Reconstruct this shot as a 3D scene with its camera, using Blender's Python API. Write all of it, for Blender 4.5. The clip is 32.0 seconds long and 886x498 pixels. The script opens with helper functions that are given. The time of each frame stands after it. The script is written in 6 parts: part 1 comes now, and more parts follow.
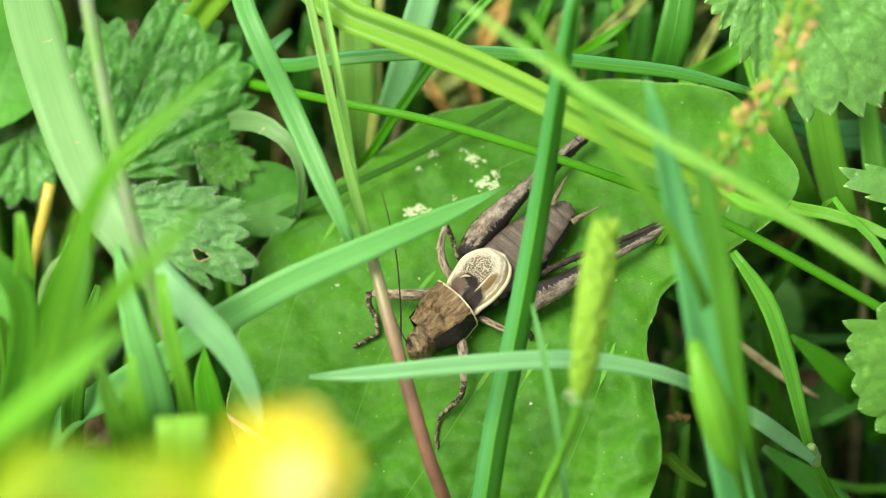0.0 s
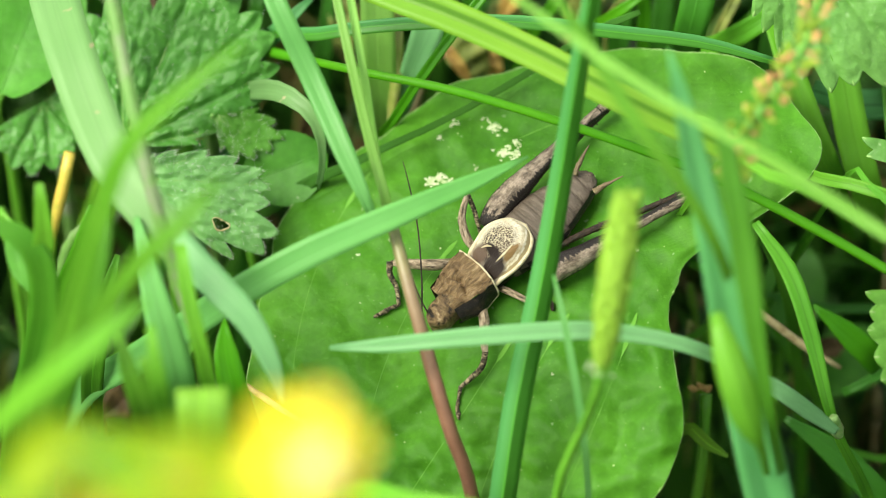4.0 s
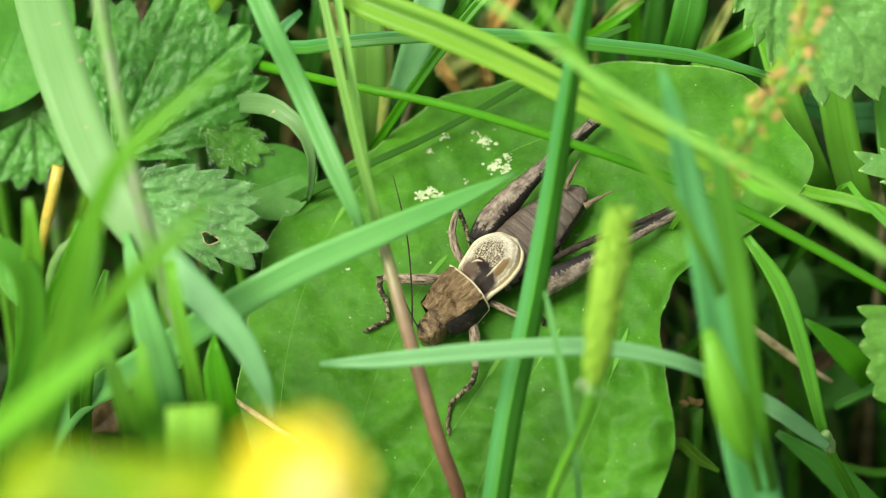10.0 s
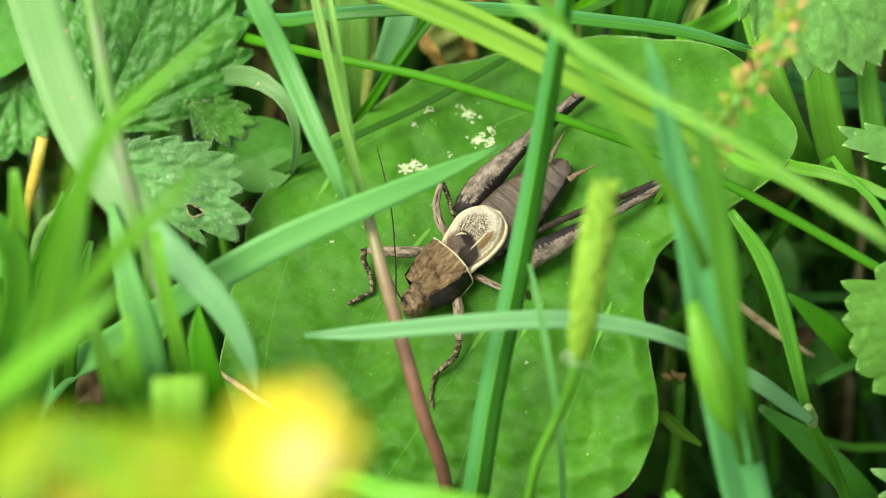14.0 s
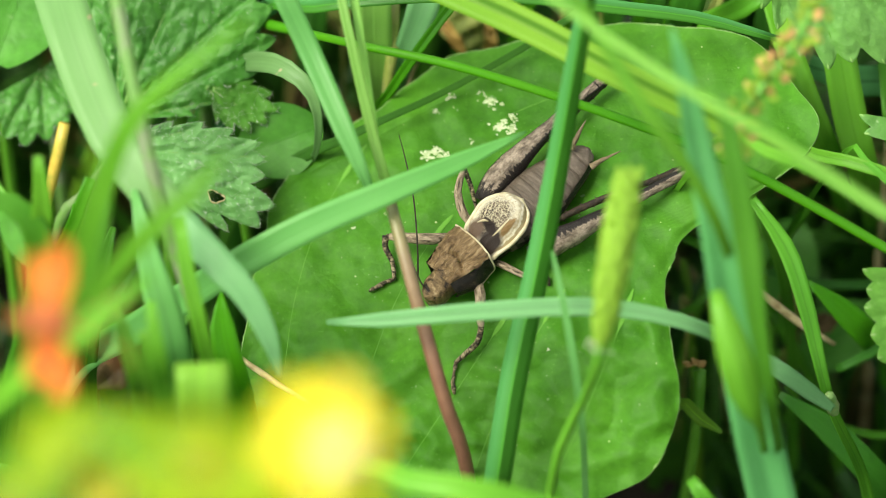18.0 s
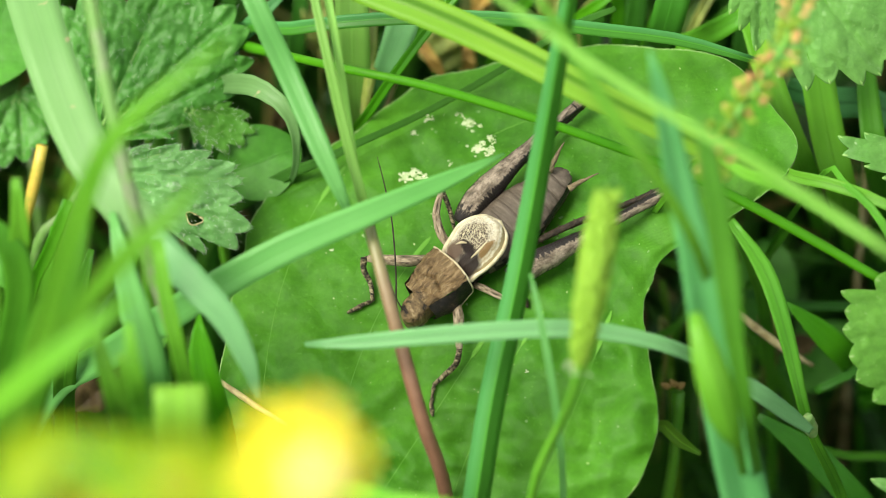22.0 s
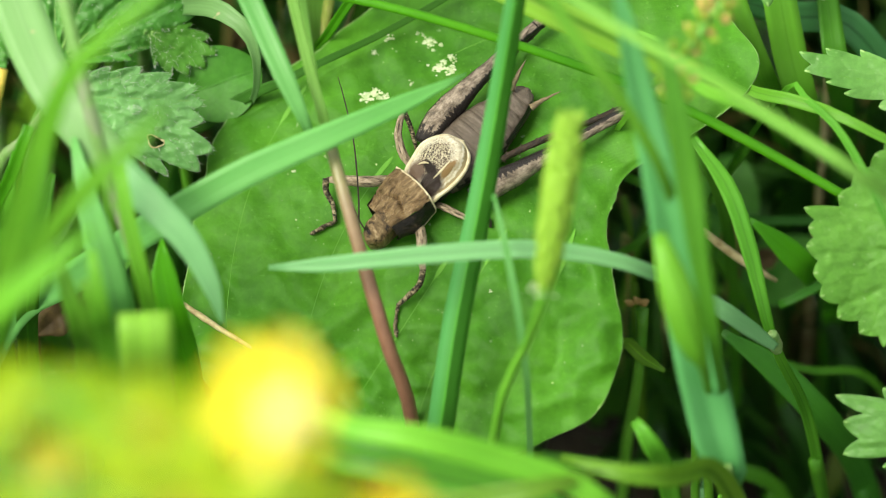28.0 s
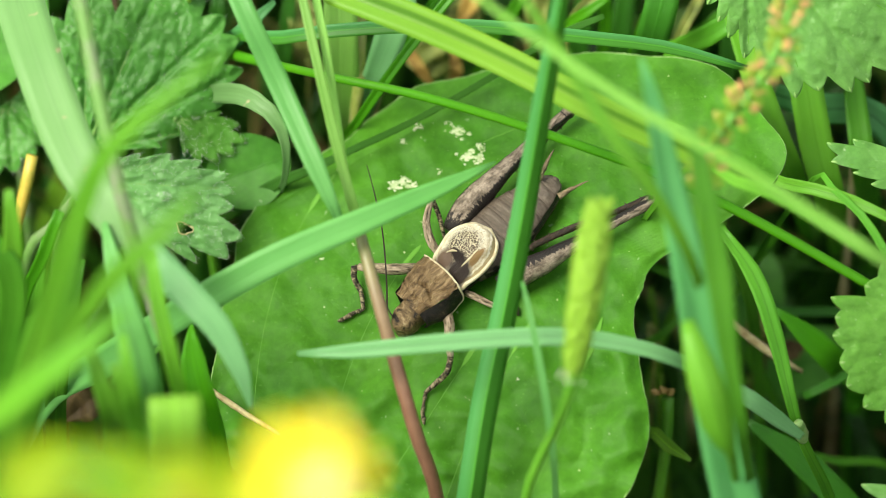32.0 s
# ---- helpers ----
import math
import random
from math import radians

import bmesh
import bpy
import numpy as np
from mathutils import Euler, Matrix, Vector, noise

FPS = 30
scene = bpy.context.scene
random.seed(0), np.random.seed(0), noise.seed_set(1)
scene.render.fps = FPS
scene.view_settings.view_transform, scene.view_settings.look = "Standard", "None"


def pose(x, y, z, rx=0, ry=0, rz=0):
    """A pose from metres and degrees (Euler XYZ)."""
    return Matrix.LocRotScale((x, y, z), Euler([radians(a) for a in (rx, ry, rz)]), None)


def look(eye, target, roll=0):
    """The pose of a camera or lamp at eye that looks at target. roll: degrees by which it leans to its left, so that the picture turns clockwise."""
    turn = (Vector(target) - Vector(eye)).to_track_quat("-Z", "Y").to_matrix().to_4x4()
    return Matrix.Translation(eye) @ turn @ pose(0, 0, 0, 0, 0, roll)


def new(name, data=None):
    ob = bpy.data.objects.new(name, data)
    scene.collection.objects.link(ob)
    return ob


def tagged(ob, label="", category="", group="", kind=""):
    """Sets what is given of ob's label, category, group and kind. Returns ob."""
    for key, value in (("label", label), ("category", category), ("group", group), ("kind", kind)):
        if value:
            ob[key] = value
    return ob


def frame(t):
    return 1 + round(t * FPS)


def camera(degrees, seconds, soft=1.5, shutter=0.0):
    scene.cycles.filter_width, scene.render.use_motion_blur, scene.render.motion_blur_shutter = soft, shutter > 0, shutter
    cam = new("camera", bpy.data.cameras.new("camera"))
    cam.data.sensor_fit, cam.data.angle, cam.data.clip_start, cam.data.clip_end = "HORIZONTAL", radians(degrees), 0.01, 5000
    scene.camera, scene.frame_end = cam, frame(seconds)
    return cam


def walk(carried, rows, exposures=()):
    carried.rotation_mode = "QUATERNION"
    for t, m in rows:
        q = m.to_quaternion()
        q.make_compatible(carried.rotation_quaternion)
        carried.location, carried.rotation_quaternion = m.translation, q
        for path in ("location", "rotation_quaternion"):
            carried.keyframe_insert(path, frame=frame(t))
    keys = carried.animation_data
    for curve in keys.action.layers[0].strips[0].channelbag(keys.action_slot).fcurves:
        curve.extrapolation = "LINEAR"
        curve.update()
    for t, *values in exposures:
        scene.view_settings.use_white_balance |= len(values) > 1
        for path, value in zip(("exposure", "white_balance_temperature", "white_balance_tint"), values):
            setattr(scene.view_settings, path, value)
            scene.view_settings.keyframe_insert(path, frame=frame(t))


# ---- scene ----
cam = camera(9.0, 32.0, soft=0.75)

# The sward is laid out in millimetres on a sheet that slopes up and away at 45 degrees:
# u across, v up the slope, w off it.
FOCUS = Vector((0.0, 0.0, 0.045))
ACROSS = Vector((1.0, 0.0, 0.0))
UPHILL = Vector((0.0, math.sqrt(0.5), math.sqrt(0.5)))
OFF = Vector((0.0, -math.sqrt(0.5), math.sqrt(0.5)))
STAND = 400.0


def at(u, v, w):
    return FOCUS + (ACROSS * u + UPHILL * v + OFF * w) * 0.001


BASE = look(at(0, 0, STAND), FOCUS)


def sway(x, y, z, yaw, pitch, roll):
    """The hand-held camera's pose: millimetres off its mean stand, degrees of turn."""
    return BASE @ pose(x * 0.001, y * 0.001, z * 0.001) @ pose(0, 0, 0, 0, yaw, 0) @ pose(0, 0, 0, pitch, 0, roll)


PATH = [
    (0.0, sway(3.23, -4.17, 2.83, 0.527, 0.869, -0.163)),
    (0.5, sway(3.14, -3.79, 2.64, 0.587, 0.753, -0.158)),
    (1.0, sway(3.08, -3.18, 2.28, 0.451, 0.704, -0.072)),
    (1.5, sway(3.23, -3.11, 2.12, 0.420, 0.650, -0.206)),
    (2.0, sway(3.65, -2.95, 1.99, 0.539, 0.702, -0.229)),
    (2.5, sway(3.59, -2.93, 1.68, 0.617, 0.672, -0.297)),
    (3.0, sway(3.94, -2.68, 1.47, 0.503, 0.541, -0.361)),
    (3.5, sway(3.61, -2.42, 1.20, 0.797, 0.328, -0.123)),
    (5.5, sway(2.98, -3.85, 1.09, 0.314, 0.454, -0.079)),
    (6.0, sway(3.31, -4.38, 0.95, 0.219, 0.597, -0.139)),
    (6.5, sway(3.08, -3.54, 0.97, 0.326, 0.654, -0.051)),
    (7.0, sway(2.61, -2.82, 0.96, 0.352, 0.729, 0.111)),
    (7.5, sway(2.79, -2.24, 0.17, 0.088, 0.785, 0.121)),
    (8.0, sway(2.87, -1.27, -0.44, 0.071, 0.588, 0.018)),
    (8.5, sway(2.91, -0.96, -0.79, 0.183, 0.512, -0.011)),
    (9.0, sway(3.00, -0.46, -1.10, 0.324, 0.228, -0.064)),
    (9.5, sway(2.92, -0.22, -0.81, 0.338, 0.201, -0.148)),
    (10.0, sway(2.55, -0.19, -0.37, 0.550, 0.147, -0.125)),
    (10.5, sway(2.50, -0.71, -0.46, 0.264, 0.176, 0.032)),
    (11.0, sway(2.53, -1.42, -0.15, 0.318, 0.144, 0.029)),
    (11.5, sway(2.16, -1.80, -0.02, 0.278, 0.305, 0.026)),
    (12.0, sway(2.09, -1.52, 0.18, 0.244, 0.375, 0.001)),
    (12.5, sway(1.59, -0.84, -0.03, 0.259, 0.357, 0.075)),
    (13.0, sway(1.31, -0.75, -0.14, 0.182, 0.293, 0.146)),
    (13.5, sway(1.24, -1.24, 0.05, 0.169, 0.116, 0.190)),
    (14.0, sway(1.07, -1.23, 0.28, 0.174, 0.019, 0.124)),
    (14.5, sway(0.83, -1.26, 0.32, 0.262, 0.110, 0.150)),
    (16.5, sway(-0.06, 0.27, -0.07, 0.316, -0.007, 0.343)),
    (17.0, sway(-0.74, 0.21, 0.02, 0.415, -0.075, 0.372)),
    (17.5, sway(-1.02, -0.07, 0.33, 0.425, -0.227, 0.403)),
    (18.0, sway(-0.95, -0.71, 0.53, 0.108, -0.190, 0.283)),
    (18.5, sway(-0.93, -1.19, 0.91, 0.040, -0.255, 0.209)),
    (19.0, sway(-1.13, -1.40, 1.33, -0.023, -0.136, 0.259)),
    (19.5, sway(-1.15, -1.12, 0.98, -0.357, 0.093, 0.269)),
    (20.0, sway(-1.02, -0.69, 0.73, -0.354, 0.139, 0.229)),
    (20.5, sway(-0.68, -0.68, 0.70, -0.088, -0.003, 0.231)),
    (21.0, sway(-0.92, -1.08, 0.64, -0.115, 0.121, 0.246)),
    (21.5, sway(-1.06, -0.72, 0.51, -0.202, 0.084, 0.209)),
    (22.0, sway(-0.72, -0.35, 0.35, -0.080, -0.017, 0.239)),
    (22.5, sway(-0.30, -0.47, 0.22, -0.045, -0.016, 0.127)),
    (23.0, sway(-0.00, 0.00, -0.00, 0.000, 0.000, 0.000)),
    (23.5, sway(0.16, 0.59, -0.13, 0.012, -0.106, -0.152)),
    (24.0, sway(-0.23, 0.40, 0.37, 0.203, -0.269, -0.133)),
    (24.5, sway(-0.63, -0.18, 0.60, 0.044, -0.078, -0.255)),
    (26.5, sway(-0.83, 2.98, -0.12, -0.303, -0.261, -0.241)),
    (27.0, sway(-1.15, 3.68, -0.83, -0.518, -0.358, -0.326)),
    (27.5, sway(-1.23, 3.59, -1.16, -0.735, -0.851, -0.332)),
    (28.0, sway(-1.82, 2.47, -0.42, -0.625, -1.235, -0.389)),
    (28.5, sway(-2.42, 1.73, -0.31, -0.899, -0.901, -0.367)),
    (29.0, sway(-2.43, 1.34, 0.15, -0.889, -0.632, -0.254)),
    (29.5, sway(-2.52, 1.49, 0.14, -0.811, -0.531, -0.171)),
    (30.0, sway(-2.54, 1.59, 0.12, -0.861, -0.426, -0.160)),
    (30.5, sway(-2.71, 1.45, 0.45, -0.687, -0.427, -0.094)),
    (31.0, sway(-3.17, 0.83, 0.65, -0.723, -0.288, -0.109)),
    (31.5, sway(-3.51, 0.72, 0.76, -0.626, -0.187, -0.132)),
    (32.0, sway(-3.58, 0.70, 1.19, -0.586, -0.083, -0.051)),
]
walk(cam, PATH, [(0.0, 1.10), (1.0, 1.12), (3.0, 1.15), (6.0, 0.99), (9.0, 0.96), (13.0, 0.98), (14.0, 1.01), (17.0, 0.98), (21.0, 1.02), (24.0, 1.01),
                 (27.0, 0.96), (28.5, 1.07), (30.0, 1.06), (32.0, 1.03)])
cam.data.dof.use_dof = True
cam.data.dof.focus_distance = 0.4012
cam.data.dof.aperture_fstop = 22.0

# ---- light: a bright, thinly clouded day ----
world = bpy.data.worlds.new("sky")
scene.world = world
world.use_nodes = True
wn = world.node_tree
sky = wn.nodes.new("ShaderNodeTexSky")
sky.sky_type = "NISHITA"
sky.sun_disc = False
sky.sun_elevation = radians(50)
sky.sun_rotation = radians(245)
haze = wn.nodes.new("ShaderNodeHueSaturation")
haze.inputs["Saturation"].default_value = 0.12
wn.links.new(sky.outputs[0], haze.inputs["Color"])
wn.links.new(haze.outputs[0], wn.nodes["Background"].inputs[0])
wn.nodes["Background"].inputs[1].default_value = 0.132
sun = new("sun", bpy.data.lights.new("sun", "SUN"))
sun.data.energy = 2.65
sun.data.angle = radians(38)
sun.data.color = (1.0, 0.96, 0.80)
sun.matrix_world = look((-0.75, -0.34, 1.0), (0, 0, 0))


# ---- materials ----
def material(name):
    m = bpy.data.materials.new(name)
    m.use_nodes = True
    t = m.node_tree
    return m, t, t.nodes["Principled BSDF"]


def node(t, kind, **inputs):
    n = t.nodes.new(kind)
    for k, v in inputs.items():
        n.inputs[k].default_value = v
    return n


def noise_node(t, scale, detail=4.0, rough=0.55, coords=None):
    n = node(t, "ShaderNodeTexNoise", Scale=scale, Detail=detail, Roughness=rough)
    c = coords or t.nodes.new("ShaderNodeTexCoord").outputs["Object"]
    t.links.new(c, n.inputs["Vector"])
    return n


def ramp(t, source, stops):
    n = t.nodes.new("ShaderNodeValToRGB")
    e = n.color_ramp.elements
    while len(e) < len(stops):
        e.new(0.5)
    for el, (p, c) in zip(e, stops):
        el.position, el.color = p, (*c, 1.0)
    t.links.new(source, n.inputs[0])
    return n


def mix(t, fac, a, b, mode="MIX"):
    n = t.nodes.new("ShaderNodeMix")
    n.data_type, n.blend_type = "RGBA", mode
    for s, v in ((n.inputs[0], fac), (n.inputs[6], a), (n.inputs[7], b)):
        if hasattr(v, "is_linked"):
            t.links.new(v, s)
        else:
            s.default_value = (*v, 1.0) if isinstance(v, tuple) else v
    return n.outputs[2]


def bump(t, p, height, strength, distance):
    n = node(t, "ShaderNodeBump", Strength=strength, Distance=distance)
    t.links.new(height, n.inputs["Height"])
    t.links.new(n.outputs[0], p.inputs["Normal"])
    return n


def translucent(m, t, p, colour, amount):
    """Light that comes through a thin leaf."""
    tr = t.nodes.new("ShaderNodeBsdfTranslucent")
    t.links.new(colour, tr.inputs[0])
    ms = node(t, "ShaderNodeMixShader", Fac=amount)
    t.links.new(p.outputs[0], ms.inputs[1])
    t.links.new(tr.outputs[0], ms.inputs[2])
    t.links.new(ms.outputs[0], t.nodes["Material Output"].inputs[0])


# bluish sky sheen painted along one half of a folded blade
SKY_SHEEN_SIDE = [(0.52, (0, 0, 0)), (0.62, (0.55, 0.55, 0.55)), (0.80, (1, 1, 1))]


def blade_material(name, dark, light, veins=14.0, rough=0.42, through_leaf=0.3, spot=None, groove=None, bloom=None):
    """Grass leaf: parallel veins along it, two scales of colour."""
    m, t, p = material(name)
    uv = t.nodes.new("ShaderNodeUVMap")
    sep = t.nodes.new("ShaderNodeSeparateXYZ")
    t.links.new(uv.outputs[0], sep.inputs[0])
    wave = node(t, "ShaderNodeMath")
    wave.operation = "MULTIPLY"
    t.links.new(sep.outputs[0], wave.inputs[0])
    wave.inputs[1].default_value = veins * 2 * math.pi
    sine = t.nodes.new("ShaderNodeMath")
    sine.operation = "SINE"
    t.links.new(wave.outputs[0], sine.inputs[0])
    big = noise_node(t, 90.0, 3.0)
    info = t.nodes.new("ShaderNodeObjectInfo")
    col = ramp(t, big.outputs[0], [(0.3, dark), (0.7, light)]).outputs[0]
    vary = node(t, "ShaderNodeMapRange")
    vary.inputs[3].default_value, vary.inputs[4].default_value = 0.75, 1.25
    t.links.new(info.outputs["Random"], vary.inputs[0])
    hsv = node(t, "ShaderNodeHueSaturation")
    t.links.new(vary.outputs[0], hsv.inputs["Value"])
    t.links.new(col, hsv.inputs["Color"])
    streak = t.nodes.new("ShaderNodeMapping")
    streak.inputs["Scale"].default_value = (26.0, 5.0, 1.0)
    t.links.new(uv.outputs[0], streak.inputs[0])
    fine = noise_node(t, 1.0, 4.0, 0.6, streak.outputs[0])
    lighter = ramp(t, fine.outputs[0], [(0.35, (0.78, 0.78, 0.78)), (0.7, (1.15, 1.15, 1.1))]).outputs[0]
    col = mix(t, 0.32, hsv.outputs[0], lighter, "MULTIPLY")
    rib = ramp(t, sine.outputs[0], [(0.0, (0.93, 0.94, 0.91)), (1.0, (1.05, 1.05, 1.05))]).outputs[0]
    col = mix(t, 0.14, col, rib, "MULTIPLY")
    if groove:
        # shade down in the blade's groove, put into the colour
        groove_shade = ramp(t, sep.outputs[0], [(0.50, (0, 0, 0)), (0.58, (1, 1, 1)), (0.68, (1, 1, 1)), (0.76, (0, 0, 0))]).outputs[0]
        col = mix(t, groove_shade, col, groove)
    # bloom is the tint of the half facing the sky, painted as colour
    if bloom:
        face = ramp(t, sep.outputs[0], SKY_SHEEN_SIDE).outputs[0]
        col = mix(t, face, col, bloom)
    if spot:
        fleck = noise_node(t, 520.0, 2.0)
        where = ramp(t, fleck.outputs[0], [(0.68, (0, 0, 0)), (0.72, (1, 1, 1))]).outputs[0]
        col = mix(t, where, col, spot)
    t.links.new(col, p.inputs["Base Color"])
    p.inputs["Roughness"].default_value = rough
    p.inputs["Specular IOR Level"].default_value = 0.28
    add = node(t, "ShaderNodeMath")
    t.links.new(sine.outputs[0], add.inputs[0])
    t.links.new(fine.outputs[0], add.inputs[1])
    bump(t, p, add.outputs[0], 0.07, 0.00004)
    translucent(m, t, p, col, through_leaf)
    return m


def leaf_material(name, dark, light, pale, cell=900.0, rough=0.5, through_leaf=0.22, dust=0.0, gloss=0.25):
    """Broad leaf: fine net of veins between the large ones."""
    m, t, p = material(name)
    big = noise_node(t, 110.0, 3.0)
    mid = noise_node(t, 420.0, 5.0)
    col = ramp(t, big.outputs[0], [(0.3, dark), (0.72, light)]).outputs[0]
    tone = ramp(t, mid.outputs[0], [(0.3, (0.70, 0.74, 0.68)), (0.5, (0.98, 0.98, 0.98)), (0.72, (1.2, 1.16, 1.2))]).outputs[0]
    col = mix(t, 0.8, col, tone, "MULTIPLY")
    grain = noise_node(t, 1500.0, 5.0, 0.65)
    tone = ramp(t, grain.outputs[0], [(0.32, (0.74, 0.77, 0.72)), (0.68, (1.2, 1.18, 1.2))]).outputs[0]
    col = mix(t, 0.5, col, tone, "MULTIPLY")
    vor = node(t, "ShaderNodeTexVoronoi", Scale=cell)
    vor.feature = "DISTANCE_TO_EDGE"
    t.links.new(t.nodes.new("ShaderNodeTexCoord").outputs["Object"], vor.inputs["Vector"])
    net = ramp(t, vor.outputs["Distance"], [(0.0, (1, 1, 1)), (0.12, (0, 0, 0))]).outputs[0]
    netf = node(t, "ShaderNodeMath")
    netf.operation = "MULTIPLY"
    t.links.new(net, netf.inputs[0])
    netf.inputs[1].default_value = 0.05
    col = mix(t, netf.outputs[0], col, pale)
    pores = noise_node(t, 2600.0, 2.0)
    dots = ramp(t, pores.outputs[0], [(0.64, (0, 0, 0)), (0.74, (0.45, 0.45, 0.45))]).outputs[0]
    col = mix(t, dots, col, pale)
    specks = noise_node(t, 1700.0, 1.0)
    dots = ramp(t, specks.outputs[0], [(0.75, (0, 0, 0)), (0.79, (0.35, 0.35, 0.35))]).outputs[0]
    col = mix(t, dots, col, (0.45, 0.6, 0.32))
    if dust:
        fleck = noise_node(t, 700.0, 5.0, 0.7)
        where = ramp(t, fleck.outputs[0], [(0.6, (0, 0, 0)), (0.72, (dust, dust, dust))]).outputs[0]
        col = mix(t, where, col, (0.58, 0.67, 0.54))
    t.links.new(col, p.inputs["Base Color"])
    p.inputs["Roughness"].default_value = rough
    p.inputs["Specular IOR Level"].default_value = gloss
    add = node(t, "ShaderNodeMath")
    add.operation = "SUBTRACT"
    t.links.new(mid.outputs[0], add.inputs[0])
    t.links.new(netf.outputs[0], add.inputs[1])
    bump(t, p, add.outputs[0], 0.6, 0.00035)
    translucent(m, t, p, col, through_leaf)
    return m


def plain_material(name, stops, scale=600.0, rough=0.6, relief=0.4, depth=0.0001, stretch=None):
    m, t, p = material(name)
    coords = None
    if stretch:
        mp = t.nodes.new("ShaderNodeMapping")
        mp.inputs["Scale"].default_value = stretch
        t.links.new(t.nodes.new("ShaderNodeTexCoord").outputs["Object"], mp.inputs[0])
        coords = mp.outputs[0]
    n = noise_node(t, scale, 6.0, 0.65, coords)
    k = len(stops) - 1
    col = ramp(t, n.outputs[0], [(0.32 + 0.36 * i / max(k, 1), c) for i, c in enumerate(stops)]).outputs[0]
    t.links.new(col, p.inputs["Base Color"])
    p.inputs["Roughness"].default_value = rough
    bump(t, p, n.outputs[0], relief, depth)
    return m


def stem_material():
    """Reddish stem, paler and greener at its top."""
    m, t, p = material("red_stem")
    sep = t.nodes.new("ShaderNodeSeparateXYZ")
    t.links.new(t.nodes.new("ShaderNodeUVMap").outputs[0], sep.inputs[0])
    along = ramp(t, sep.outputs[1], [(0.0, (0.25, 0.29, 0.10)), (0.08, (0.27, 0.20, 0.11)), (0.2, (0.26, 0.135, 0.080)), (0.7, (0.225, 0.100, 0.060))]).outputs[0]
    n = noise_node(t, 420.0, 6.0, 0.65)
    tone = ramp(t, n.outputs[0], [(0.3, (0.72, 0.70, 0.68)), (0.7, (1.2, 1.2, 1.2))]).outputs[0]
    t.links.new(mix(t, 0.8, along, tone, "MULTIPLY"), p.inputs["Base Color"])
    p.inputs["Roughness"].default_value = 0.38
    bump(t, p, n.outputs[0], 0.35, 0.0001)
    return m


GREEN = blade_material("grass_green", (0.065, 0.27, 0.014), (0.115, 0.38, 0.024))
STALK = blade_material("grass_stalk", (0.060, 0.30, 0.006), (0.095, 0.39, 0.010), veins=3)
# darker copy of the grass green, its colour standing in for shade
SHADED_GREEN = blade_material("grass_shaded", (0.025, 0.13, 0.010), (0.05, 0.22, 0.016), through_leaf=0.2)
TEAL = blade_material("grass_bluish", (0.12, 0.39, 0.082), (0.18, 0.475, 0.128), veins=4, rough=0.36)
SEA = blade_material("grass_sea_green", (0.095, 0.36, 0.095), (0.14, 0.44, 0.145), veins=7, rough=0.4)
PALE = blade_material("grass_pale", (0.145, 0.32, 0.092), (0.195, 0.375, 0.13), veins=6, rough=0.38, spot=(0.48, 0.44, 0.24))
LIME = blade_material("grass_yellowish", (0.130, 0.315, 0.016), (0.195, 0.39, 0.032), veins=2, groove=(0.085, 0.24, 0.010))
BRIGHT = blade_material("grass_bright", (0.125, 0.40, 0.022), (0.185, 0.50, 0.036), veins=6)
MINT = blade_material("grass_mint", (0.19, 0.48, 0.17), (0.255, 0.55, 0.235), veins=4, rough=0.34)
VIVID = blade_material("grass_vivid", (0.085, 0.40, 0.006), (0.125, 0.48, 0.010), veins=4)
TORN = blade_material("grass_torn", (0.25, 0.60, 0.040), (0.31, 0.66, 0.060), veins=5)
SHEATH = blade_material("grass_sheath", (0.20, 0.48, 0.058), (0.27, 0.55, 0.11), veins=3)
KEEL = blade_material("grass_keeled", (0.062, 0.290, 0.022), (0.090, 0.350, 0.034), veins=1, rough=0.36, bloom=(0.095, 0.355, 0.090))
STRAW = plain_material("straw", [(0.30, 0.20, 0.08), (0.54, 0.46, 0.22), (0.66, 0.60, 0.34)], 900, 0.6)
YELLOW_STEM = plain_material("yellow_stem", [(0.45, 0.30, 0.04), (0.62, 0.46, 0.07), (0.35, 0.36, 0.05)], 500, 0.45)
LEAFY = blade_material("grass_on_leaf", (0.036, 0.160, 0.008), (0.055, 0.205, 0.012), veins=3, rough=0.75, through_leaf=0.1)
RED_STEM = stem_material()
OLIVE_STEM = plain_material("olive_stem", [(0.20, 0.30, 0.04), (0.34, 0.40, 0.08), (0.42, 0.42, 0.16)], 420, 0.5)
GREEN_STEM = plain_material("green_stem", [(0.085, 0.31, 0.013), (0.14, 0.39, 0.03)], 380, 0.45)
GREY_STEM = plain_material("hairy_stem", [(0.10, 0.27, 0.035), (0.135, 0.29, 0.06), (0.25, 0.25, 0.19)], 260, 0.6)
PLANTAIN = leaf_material("plantain_leaf", (0.053, 0.220, 0.008), (0.092, 0.305, 0.014), (0.14, 0.39, 0.04), 700, 0.55, gloss=0.24)
VEIN = plain_material("leaf_vein", [(0.110, 0.325, 0.030), (0.145, 0.370, 0.050)], 300, 0.55)
VEIN.node_tree.nodes["Principled BSDF"].inputs["Specular IOR Level"].default_value = 0.1
VEIN_PALE = plain_material("leaf_margin_pale", [(0.14, 0.34, 0.05), (0.26, 0.44, 0.12)], 500, 0.5)
MARGIN = plain_material("leaf_margin", [(0.25, 0.42, 0.10), (0.42, 0.55, 0.22)], 500, 0.5)
